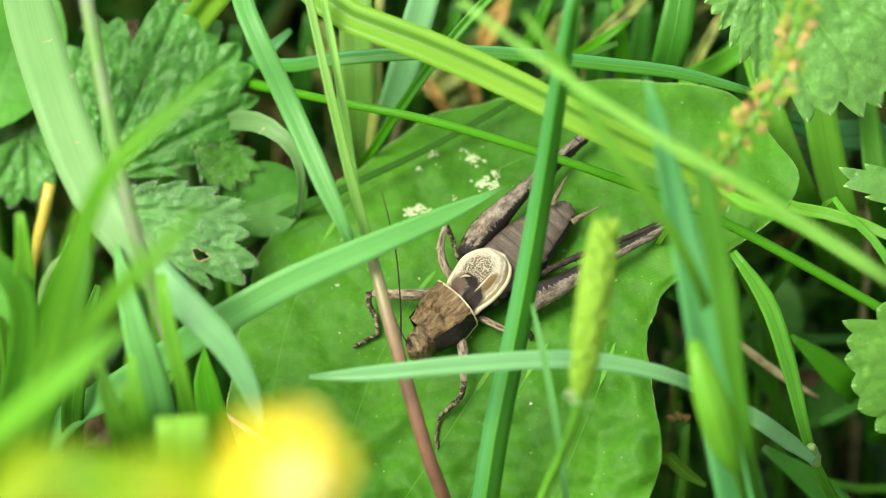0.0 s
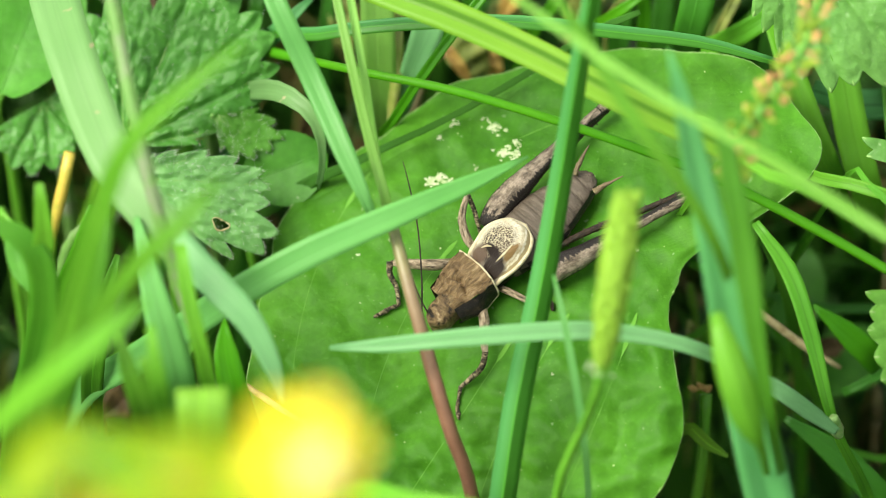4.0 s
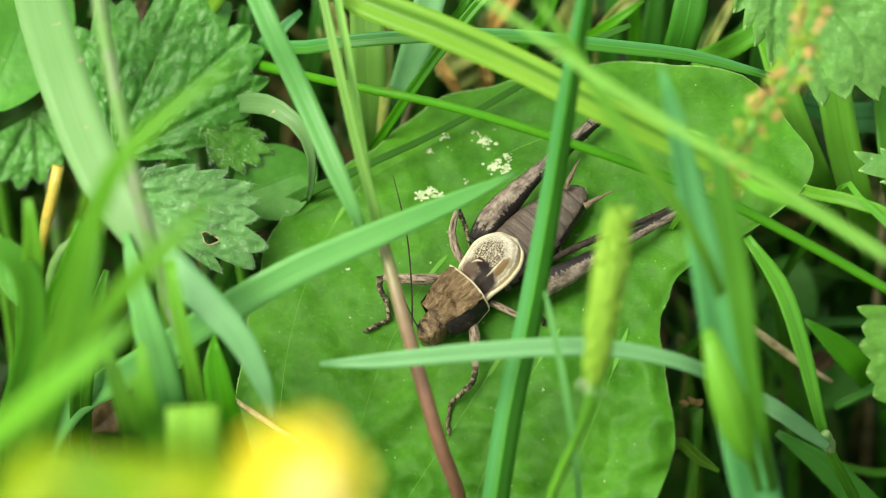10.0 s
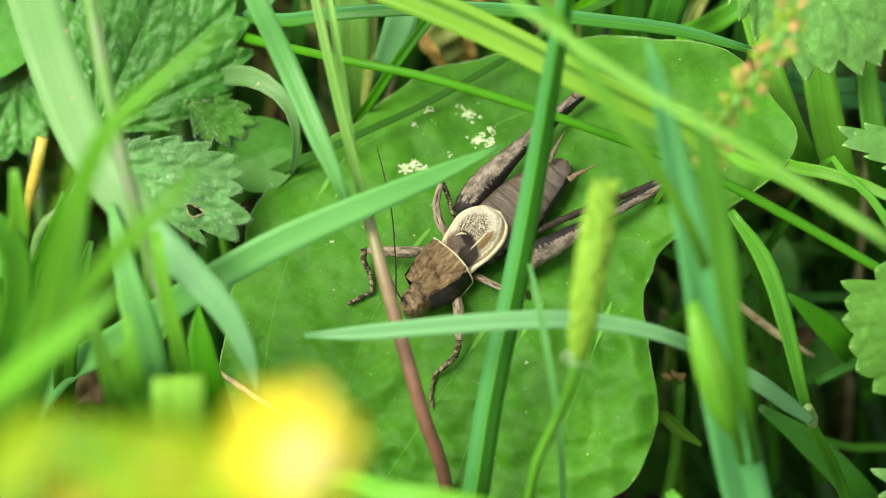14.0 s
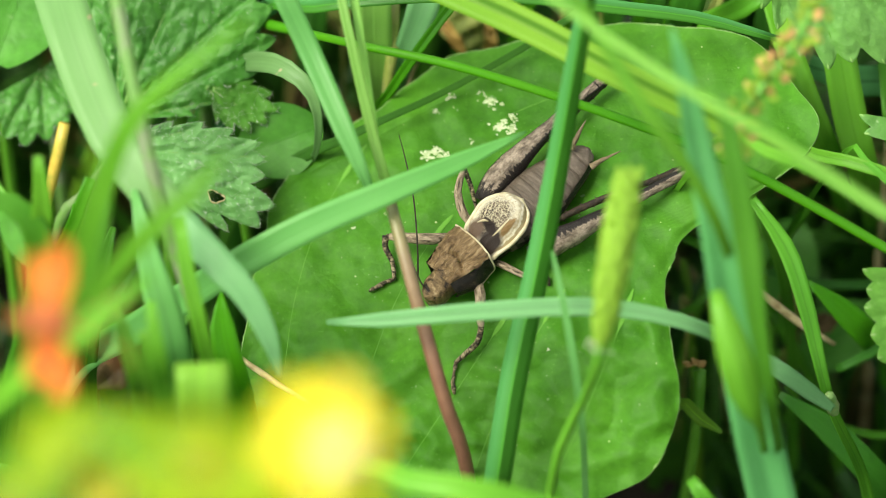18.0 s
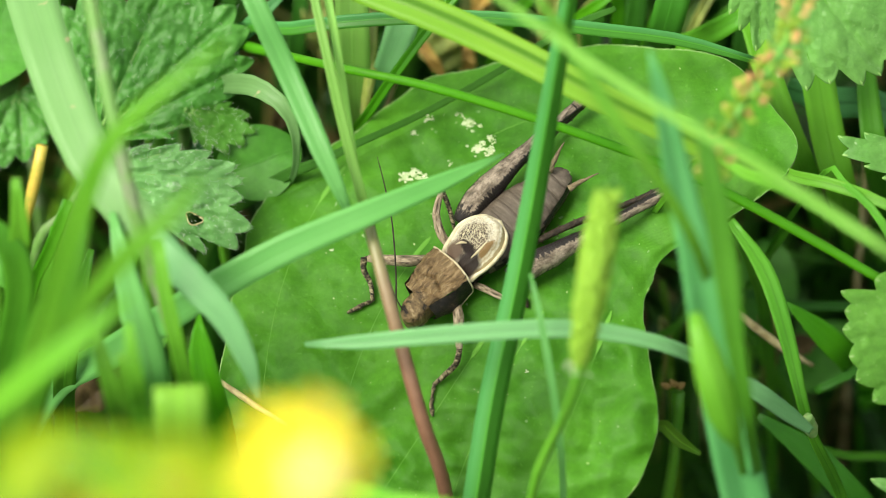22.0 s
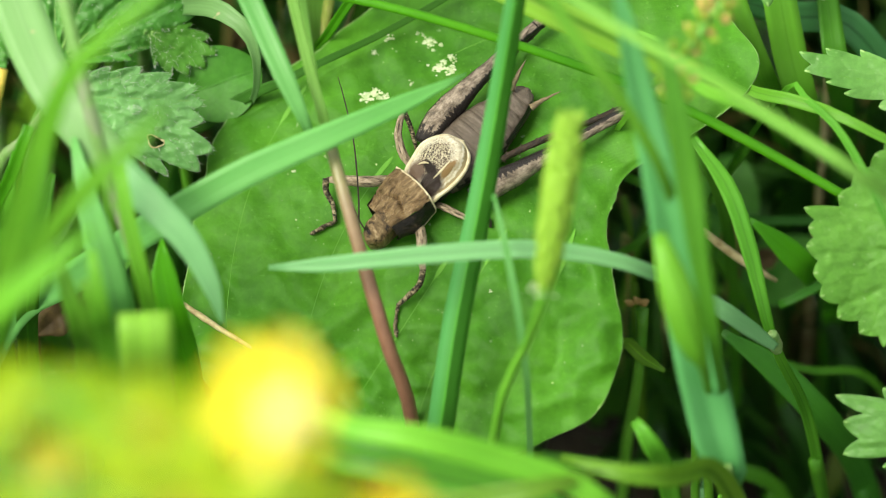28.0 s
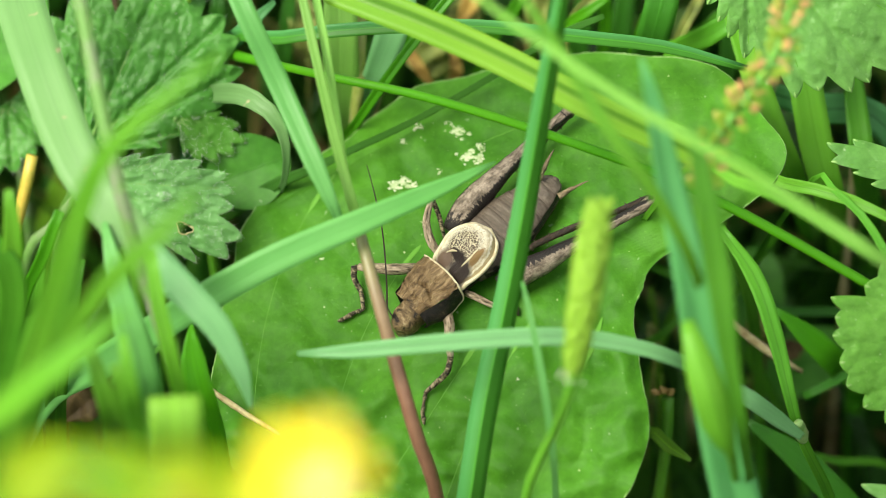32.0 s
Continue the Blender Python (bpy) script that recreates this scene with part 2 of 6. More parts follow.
SERRATE = leaf_material("hairy_leaf", (0.062, 0.248, 0.026), (0.108, 0.350, 0.050), (0.19, 0.40, 0.11), 1500, 0.42, dust=0.22, gloss=0.40)
FRINGED = leaf_material("fringed_leaf", (0.070, 0.25, 0.02), (0.12, 0.34, 0.045), (0.2, 0.42, 0.1), 1200, 0.5)
SILVER = leaf_material("hairy_silver_leaf", (0.155, 0.405, 0.098), (0.225, 0.50, 0.160), (0.28, 0.5, 0.22), 1500, 0.42, dust=0.6, gloss=0.40)
LOBED = leaf_material("lobed_leaf", (0.120, 0.335, 0.055), (0.185, 0.430, 0.090), (0.25, 0.48, 0.15), 800, 0.4, 0.3, gloss=0.35)
FRESH = leaf_material("fresh_leaf", (0.125, 0.36, 0.035), (0.18, 0.45, 0.065), (0.28, 0.52, 0.14), 800, 0.45, 0.35)
ROUND = leaf_material("round_leaf", (0.065, 0.26, 0.022), (0.11, 0.36, 0.04), (0.1, 0.26, 0.05), 700, 0.45)
NODE = plain_material("collar_pale", [(0.14, 0.33, 0.06), (0.24, 0.42, 0.12), (0.28, 0.32, 0.12)], 900, 0.5)
SCAR = plain_material("leaf_scar", [(0.30, 0.45, 0.16), (0.50, 0.60, 0.32), (0.68, 0.73, 0.50)], 2500, 0.8)


# ---- mesh helpers ----
def spline(pts, n, values=(1.0,)):
    """n + 1 even samples of a smooth line through pts, and of the values given at those points."""
    p = [Vector(q) for q in pts]
    vals = [values[min(i, len(values) - 1)] for i in range(len(p))]
    p = [p[0] * 2 - p[1]] + p + [p[-1] * 2 - p[-2]]
    fine, amount = [], []
    for i in range(1, len(p) - 2):
        a, b, c, d = p[i - 1:i + 3]
        for k in range(12):
            s = k / 12
            amount.append(vals[i - 1] + (vals[i] - vals[i - 1]) * s)
            fine.append(0.5 * (2 * b + (c - a) * s + (2 * a - 5 * b + 4 * c - d) * s * s + (3 * b - a - 3 * c + d) * s ** 3))
    fine.append(p[-2])
    amount.append(vals[-1])
    run = [0.0]
    for a, b in zip(fine, fine[1:]):
        run.append(run[-1] + (b - a).length)
    out, given, j = [], [], 0
    for i in range(n + 1):
        want = run[-1] * i / n
        while j < len(run) - 2 and run[j + 1] < want:
            j += 1
        step = run[j + 1] - run[j]
        s = (want - run[j]) / step if step > 1e-12 else 0.0
        out.append(fine[j].lerp(fine[j + 1], s))
        given.append(amount[j] + (amount[j + 1] - amount[j]) * s)
    return out, given


def smoothstep(a, b, x):
    s = min(max((x - a) / (b - a), 0.0), 1.0)
    return s * s * (3 - 2 * s)


def link_mesh(name, verts, faces, uvs, mat, parent=None, label="", origin=None):
    """One mesh object; verts in the world, uvs one a vertex."""
    home = parent.matrix_world.translation if parent else Vector((0, 0, 0))
    o = Vector(origin) if origin is not None else (home if parent else Vector(verts[0]))
    me = bpy.data.meshes.new(name)
    me.from_pydata([tuple(Vector(v) - o) for v in verts], [], faces)
    if uvs:
        lay = me.uv_layers.new(name="UVMap")
        idx = np.empty(len(me.loops), dtype=np.int32)
        me.loops.foreach_get("vertex_index", idx)
        lay.data.foreach_set("uv", np.array(uvs, dtype=np.float32)[idx].ravel())
    me.polygons.foreach_set("use_smooth", np.ones(len(me.polygons), dtype=bool))
    me.materials.append(mat)
    me.update()
    ob = new(name, me)
    if parent:
        ob.parent = parent
        ob.location = o - home
    else:
        ob.location = o
    if label:
        ob["label"] = label
    return ob


def thing(name, place, label, category, group=""):
    ob = new(name)
    ob.empty_display_size = 0.005
    ob.location = place
    ob.matrix_world = Matrix.Translation(place)
    return tagged(ob, label, category, group)


def rooted(line, spread=0.45):
    """The line in the world, carried on from its last point down into the soil."""
    p = [at(*q) for q in line]
    d = (p[-1] - p[-2]).normalized()
    h = p[-1].z
    flat = Vector((d.x, d.y, 0)) * h * spread
    p.append(p[-1] + flat * 0.6 + Vector((0, 0, -0.5 * h)))
    p.append(p[-1] + flat * 0.4 + Vector((0, 0, -0.5 * h - 0.002)))
    return p


def ribbon(p, widths, fold=0.12, thick=0.12, n=44, wavy=0.0):
    """A grass leaf along p (world), widths in mm from one end to the other."""
    c, wide = spline(p, n, widths)
    verts, faces, uvs = [], [], []
    cols = (-1.0, -0.55, -0.12, 0.0, 0.12, 0.55, 1.0)
    k = len(cols)
    for i, q in enumerate(c):
        t = (c[min(i + 1, n)] - c[max(i - 1, 0)]).normalized()
        side = t.cross(OFF)
        side = side.normalized() if side.length > 1e-6 else ACROSS.copy()
        nor = side.cross(t).normalized()
        w = wide[i] * 0.0005
        for low in (0, 1):
            for j, x in enumerate(cols):
                lift = fold * w * 2 * (abs(x) if abs(fold) >= 0.15 else x * x) + wavy * w * math.sin(i * 0.9 + 2 * x)
                drop = low * thick * 0.001 * (1.15 - abs(x)) * min(1.0, w / 0.0004)
                verts.append(q + side * w * x + nor * (lift - drop))
                uvs.append(((x + 1) / 2, i / n))
    r = 2 * k
    for i in range(n):
        for j in range(k - 1):
            a = i * r + j
            faces.append((a, a + 1, a + r + 1, a + r))
            b = a + k
            faces.append((b, b + r, b + r + 1, b + 1))
        a, b = i * r, i * r + k
        faces.append((a, a + r, b + r, b))
        a, b = i * r + k - 1, i * r + r - 1
        faces.append((a, b, b + r, a + r))
    for s in (0, n * r):
        ring = list(range(s, s + k)) + list(range(s + r - 1, s + k - 1, -1))
        faces.append(tuple(ring if s else ring[::-1]))
    return verts, faces, uvs


def tube(p, radii, n=30, sides=9, flat=1.0, rough=0.0, up=OFF):
    """A stem or limb along p (world), radii in mm."""
    c, wide = spline(p, n, radii)
    verts, faces, uvs = [], [], []
    for i, q in enumerate(c):
        t = (c[min(i + 1, n)] - c[max(i - 1, 0)]).normalized()
        side = t.cross(up)
        side = side.normalized() if side.length > 1e-6 else ACROSS.copy()
        nor = side.cross(t).normalized()
        r = wide[i] * 0.001
        for j in range(sides):
            a = 2 * math.pi * j / sides
            k = 1 + rough * (noise.noise(q * 4000 + Vector((a, 0, 0))))
            verts.append(q + (side * math.cos(a) + nor * math.sin(a) * flat) * r * k)
            uvs.append((j / sides, i / n))
    for i in range(n):
        for j in range(sides):
            a, b = i * sides + j, i * sides + (j + 1) % sides
            faces.append((a, b, b + sides, a + sides))
    faces.append(tuple(range(sides))[::-1])
    faces.append(tuple(range(n * sides, (n + 1) * sides)))
    return verts, faces, uvs


def grass_blade(line, widths, mat, label, root=True, parent=None, name="leaf_blade", collar=None, **kw):
    """A leaf of grass under parent, or a whole shoot of its own: leaf, midrib and the sheath at its foot."""
    p = rooted(line) if root else [at(*q) for q in line]
    data = ribbon(p, widths, **kw)
    if parent:
        return link_mesh(name, *data, mat, parent, label)
    shoot = thing("grass_shoot", Vector((p[-1].x, p[-1].y, 0.0)), label, "grass", "grass round the leaf")
    link_mesh("leaf_blade", *data, mat, shoot)
    if max(widths) > 0.65:
        link_mesh("midrib", *midrib(data[0], widths, 0.15 if mat in (TORN, PALE, TEAL, MINT) else 0.7), mat, shoot)
    if root:
        low = p[-3].lerp(p[-2], 0.35)
        w = min(widths[-1] * 0.5 + 0.08, 0.6)
        link_mesh("sheath", *tube([low, p[-2], p[-1]], [w, w * 0.9, w * 0.8], n=14, sides=8, flat=0.6), mat, shoot)
    if collar:
        q, d = at(*collar), (p[-2] - p[-4]).normalized()
        link_mesh("collar", *tube([q - d * 0.0009, q - d * 0.0002, q + d * 0.0005, q + d * 0.0012], [0.33, 0.44, 0.50, 0.40], n=10, sides=10, rough=0.3), NODE, shoot, "pale collar where the leaf leaves the stalk")
    return shoot


def midrib(verts, widths, size=1.0):
    """The raised middle vein on the face of a ribbon with 7 columns."""
    rows = len(verts) // 14
    thick = 0.014 * max(widths) * 0.001 * size
    out, faces, uvs = [], [], []
    for i in range(rows):
        a, m, c = (verts[i * 14 + k] for k in (2, 3, 4))
        nor = (verts[i * 14 + 3] - verts[i * 14 + 10]).normalized()
        ease = min(1.0, (c - a).length / 0.0002)
        for q, x, h in ((a, 0.44, -0.3), (a.lerp(m, 0.5), 0.47, 0.6), (m, 0.5, 1.0), (c.lerp(m, 0.5), 0.53, 0.6), (c, 0.56, -0.3)):
            out.append(q + nor * thick * ease * h)
            uvs.append((x, i / rows))
    for i in range(rows - 1):
        for j in range(4):
            a = i * 5 + j
            faces.append((a, a + 1, a + 6, a + 5))
    return out, faces, uvs


def stem_part(line, radii, mat, parent, name="stem", root=True, label="", **kw):
    p = rooted(line, 0.25) if root else [at(*q) for q in line]
    return link_mesh(name, *tube(p, radii, **kw), mat, parent, label)


# ---- ground ----
def ground():
    n, verts, faces = 90, [], []
    edge = [0.0]
    for i in range(n):
        edge.append(edge[-1] + 0.0035 * 1.125 ** i)
    ring = 72
    verts.append(Vector((0, 0.02, 0)))
    for r in edge[1:]:
        for j in range(ring):
            a = 2 * math.pi * j / ring
            x, y = r * math.cos(a), 0.02 + r * math.sin(a)
            z = 0.002 * noise.noise(Vector((x * 120, y * 120, 0))) + 0.004 * noise.noise(Vector((x * 30, y * 30, 3)))
            if r > 2:
                z += 0.02 * r * 0.1 * noise.noise(Vector((x * 0.2, y * 0.2, 1)))
            verts.append(Vector((x, y, z)))
    for j in range(ring):
        faces.append((0, 1 + j, 1 + (j + 1) % ring))
    for i in range(n - 1):
        for j in range(ring):
            a, b = 1 + i * ring + j, 1 + i * ring + (j + 1) % ring
            faces.append((a, a + ring, b + ring, b))
    m, t, p = material("meadow_soil")
    near = noise_node(t, 160.0, 6.0, 0.65)
    # near soil coloured very dark, standing in for shade under the grass
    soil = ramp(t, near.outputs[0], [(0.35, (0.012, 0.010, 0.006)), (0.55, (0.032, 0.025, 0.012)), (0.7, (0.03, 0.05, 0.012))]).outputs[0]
    far = noise_node(t, 6.0, 8.0, 0.7)
    turf = ramp(t, far.outputs[0], [(0.3, (0.012, 0.04, 0.006)), (0.7, (0.035, 0.09, 0.013))]).outputs[0]
    pos = t.nodes.new("ShaderNodeNewGeometry")
    ln = t.nodes.new("ShaderNodeVectorMath")
    ln.operation = "LENGTH"
    t.links.new(pos.outputs["Position"], ln.inputs[0])
    mr = node(t, "ShaderNodeMapRange")
    mr.inputs[1].default_value, mr.inputs[2].default_value = 0.12, 0.5
    t.links.new(ln.outputs["Value"], mr.inputs[0])
    t.links.new(mix(t, mr.outputs[0], soil, turf), p.inputs["Base Color"])
    p.inputs["Roughness"].default_value = 0.95
    bump(t, p, near.outputs[0], 0.8, 0.002)
    ob = link_mesh("ground", verts, faces, None, m, origin=(0, 0, 0))
    tagged(ob, "soil under meadow grass, coloured dark for the shade", "ground", kind="structure")


ground()


def meadow(name, count, seed, region, label):
    """Countless blades that fill the sward, as one object."""
    rnd = random.Random(seed)
    verts, faces, uvs = [], [], []
    made = 0
    while made < count:
        x, y, h, w = region(rnd)
        if h <= 0.004:
            continue
        made += 1
        a = rnd.uniform(0, 2 * math.pi)
        lean = Vector((math.cos(a), math.sin(a), 0)) * h * rnd.uniform(0.1, 0.6)
        side = Vector((-math.sin(a), math.cos(a), 0)) * w * 0.5
        if rnd.random() < 0.5:
            side = Vector((1, 0, 0)) * w * 0.5
        s = len(verts)
        for i in range(5):
            q = i / 4
            c = Vector((x, y, -0.001 + h * (q - 0.18 * q * q))) + lean * q * q
            k = (1 - q ** 3) + 0.03
            up = Vector((-lean.x, -lean.y, 0)) * 0.05
            verts += [c - side * k, c + up * k, c + side * k]
            uvs += [(0, q), (0.5, q), (1, q)]
        for i in range(4):
            for j in range(2):
                b = s + i * 3 + j
                faces.append((b, b + 1, b + 4, b + 3))
    ob = link_mesh(name, verts, faces, uvs, SHADED_TURF, origin=(0, 0, 0))
    return tagged(ob, label, "grass", kind="stuff")


def turf_material():
    m, t, p = material("turf_blades")
    g = t.nodes.new("ShaderNodeNewGeometry")
    # greens kept dark to stand in for shade down among the blades
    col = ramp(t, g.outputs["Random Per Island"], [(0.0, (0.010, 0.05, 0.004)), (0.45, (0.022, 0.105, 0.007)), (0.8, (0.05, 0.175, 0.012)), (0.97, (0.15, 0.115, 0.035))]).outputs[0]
    n = noise_node(t, 500.0, 4.0)
    tone = ramp(t, n.outputs[0], [(0.3, (0.75, 0.75, 0.75)), (0.7, (1.15, 1.15, 1.1))]).outputs[0]
    col = mix(t, 0.8, col, tone, "MULTIPLY")
    t.links.new(col, p.inputs["Base Color"])
    p.inputs["Roughness"].default_value = 0.45
    bump(t, p, n.outputs[0], 0.3, 0.0001)
    translucent(m, t, p, col, 0.25)
    return m


SHADED_TURF = turf_material()


def near_turf(rnd):
    x, y = rnd.uniform(-0.09, 0.09), rnd.uniform(-0.012, 0.17)
    return x, y, min(0.045 + y - 0.034, 0.07) * rnd.uniform(0.4, 1.0), rnd.uniform(0.0008, 0.0026)


def far_turf(rnd):
    a, r = rnd.uniform(0, 2 * math.pi), 0.07 + 6.0 * rnd.random() ** 3
    x, y = r * math.cos(a), r * math.sin(a)
    if abs(x) < 0.10 + 0.02 * (y < 0) and -0.45 < y < 0.17:
        return 0, 0, 0, 0
    return x, y, rnd.uniform(0.05, 0.13) * (1.0 if r > 0.12 else 0.7), rnd.uniform(0.0015, 0.004) * (1 + 1.5 * min(r, 4.0))


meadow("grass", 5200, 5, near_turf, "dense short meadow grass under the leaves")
meadow("grass", 17000, 6, far_turf, "tall meadow grass all round")


# ---- the plantain leaf that carries the insect ----
def leaf_height(u, v):
    """The leaf's own surface, mm off the sheet."""
    low = max(0.0, -4.0 - v)
    return -3 + 0.25 * u - 0.5 * v - 0.014 * low * low


RADII = [13.8, 15.8, 25.4, 26.2, 25.4, 22.6, 20.1, 17.9, 16.4, 15.5, 15.0, 13.9, 13.4, 13.4, 13.9, 14.7, 15.3, 15.3, 15.7, 16.4, 17.7, 19.0, 19.4, 19.1, 18.6, 18.5, 17.7, 17.6, 17.8, 18.3, 18.7, 18.9, 18.1, 16.4, 14.6, 13.6]


# main veins: start, control point and end on the sheet, mm
VEINS = [((-7.2, 5.6), (-12.7, -1.2), (-13.0, -12.0)), ((-0.97, 0.45), (-5.81, -4.80), (-7.78, -14.39)), ((3.4, -5.9), (-0.6, -11.9), (-4.2, -17.4)),
         ((7.05, -4.76), (2.63, -11.13), (0.24, -19.07)), ((11.82, -4.75), (8.97, -12.66), (5.79, -19.00)), ((19.22, 8.12), (11.26, 12.28), (1.87, 6.97))]
FURROWS = np.array([((1 - q) ** 2 * a[0] + 2 * q * (1 - q) * c[0] + q * q * e[0], (1 - q) ** 2 * a[1] + 2 * q * (1 - q) * c[1] + q * q * e[1]) for a, c, e in VEINS for q in np.linspace(0, 1, 34)])


CREASE_FROM = Vector((4.9, 12.1))
CREASE_OUT = Vector((-0.47, 0.88))


def leaf_surface(u, v, r):
    """With its rolled margin, ridges between the veins and gentle waves."""
    w = leaf_height(u, v)
    p = Vector((u * 0.09, v * 0.09, 2.0))
    w += 0.9 * noise.noise(p) * smoothstep(0.35, 0.9, r)
    # the upper margin is folded up along a straight crease
    beyond = (Vector((u, v)) - CREASE_FROM).dot(CREASE_OUT)
    if beyond > 0 and u < 6:
        w -= 0.22 * beyond * smoothstep(6.0, 1.0, u) + 0.10 * math.exp(-(beyond / 0.15) ** 2)
    w += 0.28 * noise.noise(Vector((u * 0.35, v * 0.35, 7.0))) * smoothstep(0.4, 0.8, r)
    w += 0.34 * noise.noise(Vector((u * 0.5 + v * 0.25, v * 0.32, 11.0))) * smoothstep(0.3, 0.6, r)
    # soft furrows along the veins, swollen between them
    gap = math.sqrt(float(((FURROWS - (u, v)) ** 2).sum(1).min()))
    w -= 0.10 * math.exp(-(gap / 0.8) ** 2)
    w += 0.13 * noise.noise(Vector((u * 0.9, v * 0.9, 31.0))) * smoothstep(0.1, 0.4, r)
    w += 0.80 * noise.noise(Vector((u * 0.42 + 3.0, v * 0.5, 21.0))) * smoothstep(-3.0, -8.0, v) * smoothstep(0.15, 0.4, r)
    rim = smoothstep(0.86, 1.0, r)
    w -= (0.25 if v > 0.6 * u - 2 else 0.30) * rim * rim
    return w


def plantain():
    base = at(0.4, -2.0, -12)
    leafy = thing("broadleaf_plantain", Vector((base.x + 0.022, base.y, 0)), "broad green plantain leaf with pale insect scars", "plant")
    rings, seg = 110, 440
    cu, cv = 0.64, -3.17
    verts, faces, uvs = [], [], []

    def edge_at(a):
        x = (a % 360) / 10
        i = int(x)
        s = x - i
        p0, p1, p2, p3 = (RADII[(i + k) % 36] for k in (-1, 0, 1, 2))
        v = 0.5 * (2 * p1 + (p2 - p0) * s + (2 * p0 - 5 * p1 + 4 * p2 - p3) * s * s + (3 * p1 - p0 - 3 * p2 + p3) * s ** 3)
        return v + 0.10 * math.sin(a * 0.35) + 0.07 * noise.noise(Vector((a * 0.25, 0, 0)))

    def lay(u, v, lift):
        d = Vector((u - cu, v - cv))
        return at(u, v, leaf_surface(u, v, d.length / edge_at(math.degrees(math.atan2(d.y, d.x)))) + lift)

    for i in range(rings + 1):
        r = (i / rings) ** 0.8
        for j in range(seg):
            a = 360 * j / seg
            d = edge_at(a) * max(r, 0.002)
            u, v = cu + d * math.cos(radians(a)), cv + d * math.sin(radians(a))
            verts.append(at(u, v, leaf_surface(u, v, r)))
            uvs.append((u * 0.02 + 0.5, v * 0.02 + 0.5))
    verts += [p - OFF * 0.00025 for p in verts]
    uvs += uvs
    half = (rings + 1) * seg
    for i in range(rings):
        for j in range(seg):
            a, b = i * seg + j, i * seg + (j + 1) % seg
            faces.append((a, a + seg, b + seg, b))
            faces.append((a + half, b + half, b + seg + half, a + seg + half))
    link_mesh("leaf_blade", verts, faces, uvs, PLANTAIN, leafy)
    # thin pale margin
    line = []
    for j in range(181):
        a = 2.0 * j
        d = edge_at(a)
        u, v = cu + d * math.cos(radians(a)), cv + d * math.sin(radians(a))
        line.append(at(u, v, leaf_surface(u, v, 1.0) - 0.12))
    link_mesh("leaf_margin", *tube(line, [0.040 + 0.085 * max(0.0, 0.35 + noise.noise(Vector((j * 0.33, 4.0, 0.0)))) for j in range(181)], n=540, sides=6, rough=0.9), VEIN_PALE, leafy, "pale thickened leaf margin")
    stem_part([(20.5, 4.5, -0.2), (18.0, 4.5, -5), (14, 5.5, -14)], [0.7, 0.9, 1.1, 1.2], GREEN_STEM, leafy, "petiole")
    # the veins run down the leaf, side by side
    for a, c, e in VEINS:
        line = []
        for k in range(61):
            q = k / 60
            u = (1 - q) ** 2 * a[0] + 2 * q * (1 - q) * c[0] + q * q * e[0]
            v = (1 - q) ** 2 * a[1] + 2 * q * (1 - q) * c[1] + q * q * e[1]
            line.append(lay(u, v, 0.022))
        link_mesh("vein", *tube(line, [0.03, 0.11, 0.16] + [0.19] * 7 + [0.15, 0.09, 0.03], n=120, sides=12, flat=0.16, up=(OFF + UPHILL * 0.5 - ACROSS * 0.25).normalized()), VEIN, leafy, "slightly paler vein of the leaf")
    rnd = random.Random(17)
    verts, faces = [], []
    for k in range(110):
        a, d = rnd.uniform(0, 360), math.sqrt(rnd.uniform(0.01, 0.9))
        u, v = cu + d * edge_at(a) * math.cos(radians(a)), cv + d * edge_at(a) * math.sin(radians(a))
        rr, s = rnd.choice((0.03, 0.03, 0.04, 0.04, 0.05, 0.08)), len(verts)
        verts.append(at(u, v, leaf_surface(u, v, d) + 0.05))
        for j in range(6):
            q = rr * rnd.uniform(0.6, 1.2)
            x, y = u + q * math.cos(j * 1.047), v + q * math.sin(j * 1.047)
            verts.append(at(x, y, leaf_surface(x, y, d) + 0.012))
        faces += [(s, s + 1 + j, s + 1 + (j + 1) % 6) for j in range(6)]
    link_mesh("specks", verts, faces, None, MARGIN, leafy, "scattered pale specks")
    # pale scars where the leaf has been grazed
    rnd = random.Random(3)
    for u, v, size, n in SCARS:
        verts, faces = [], []
        for k in range(n * 3):
            cx, cy = u + rnd.gauss(0, 0.5) * size, v + rnd.gauss(0, 0.42) * size
            rr = size * rnd.uniform(0.12, 0.42)
            s = len(verts)
            m = 9
            verts.append(lay(cx, cy, 0.10))
            for j in range(m):
                a = 2 * math.pi * j / m
                k2 = rr * rnd.uniform(0.6, 1.2)
                x, y = cx + k2 * math.cos(a), cy + 0.75 * k2 * math.sin(a)
                verts.append(lay(x, y, 0.03))
            faces += [(s, s + 1 + j, s + 1 + (j + 1) % m) for j in range(m)]
        link_mesh("scar", verts, faces, None, SCAR, leafy, "whitish grazing scar")


# place on the sheet, size in mm, number of nibbles
SCARS = [(-2.88, 4.70, 0.42, 9), (-2.15, 5.05, 0.48, 10), (-1.58, 4.74, 0.32, 6), (1.72, 8.70, 0.50, 9), (2.32, 6.80, 0.50, 10), (3.34, 7.52, 0.34, 6), (3.30, 6.95, 0.30, 5), (3.15, 6.50, 0.34, 6),
         (1.25, 9.10, 0.25, 3), (-1.27, 9.01, 0.34, 5), (-2.29, 7.90, 0.28, 4), (0.90, 9.28, 0.2, 3), (0.24, 5.74, 0.25, 3), (-8.21, -0.57, 0.2, 3),
         (5.82, -9.13, 0.22, 2), (11.80, -0.36, 0.18, 2), (-5.85, 0.45, 0.18, 2)]
plantain()


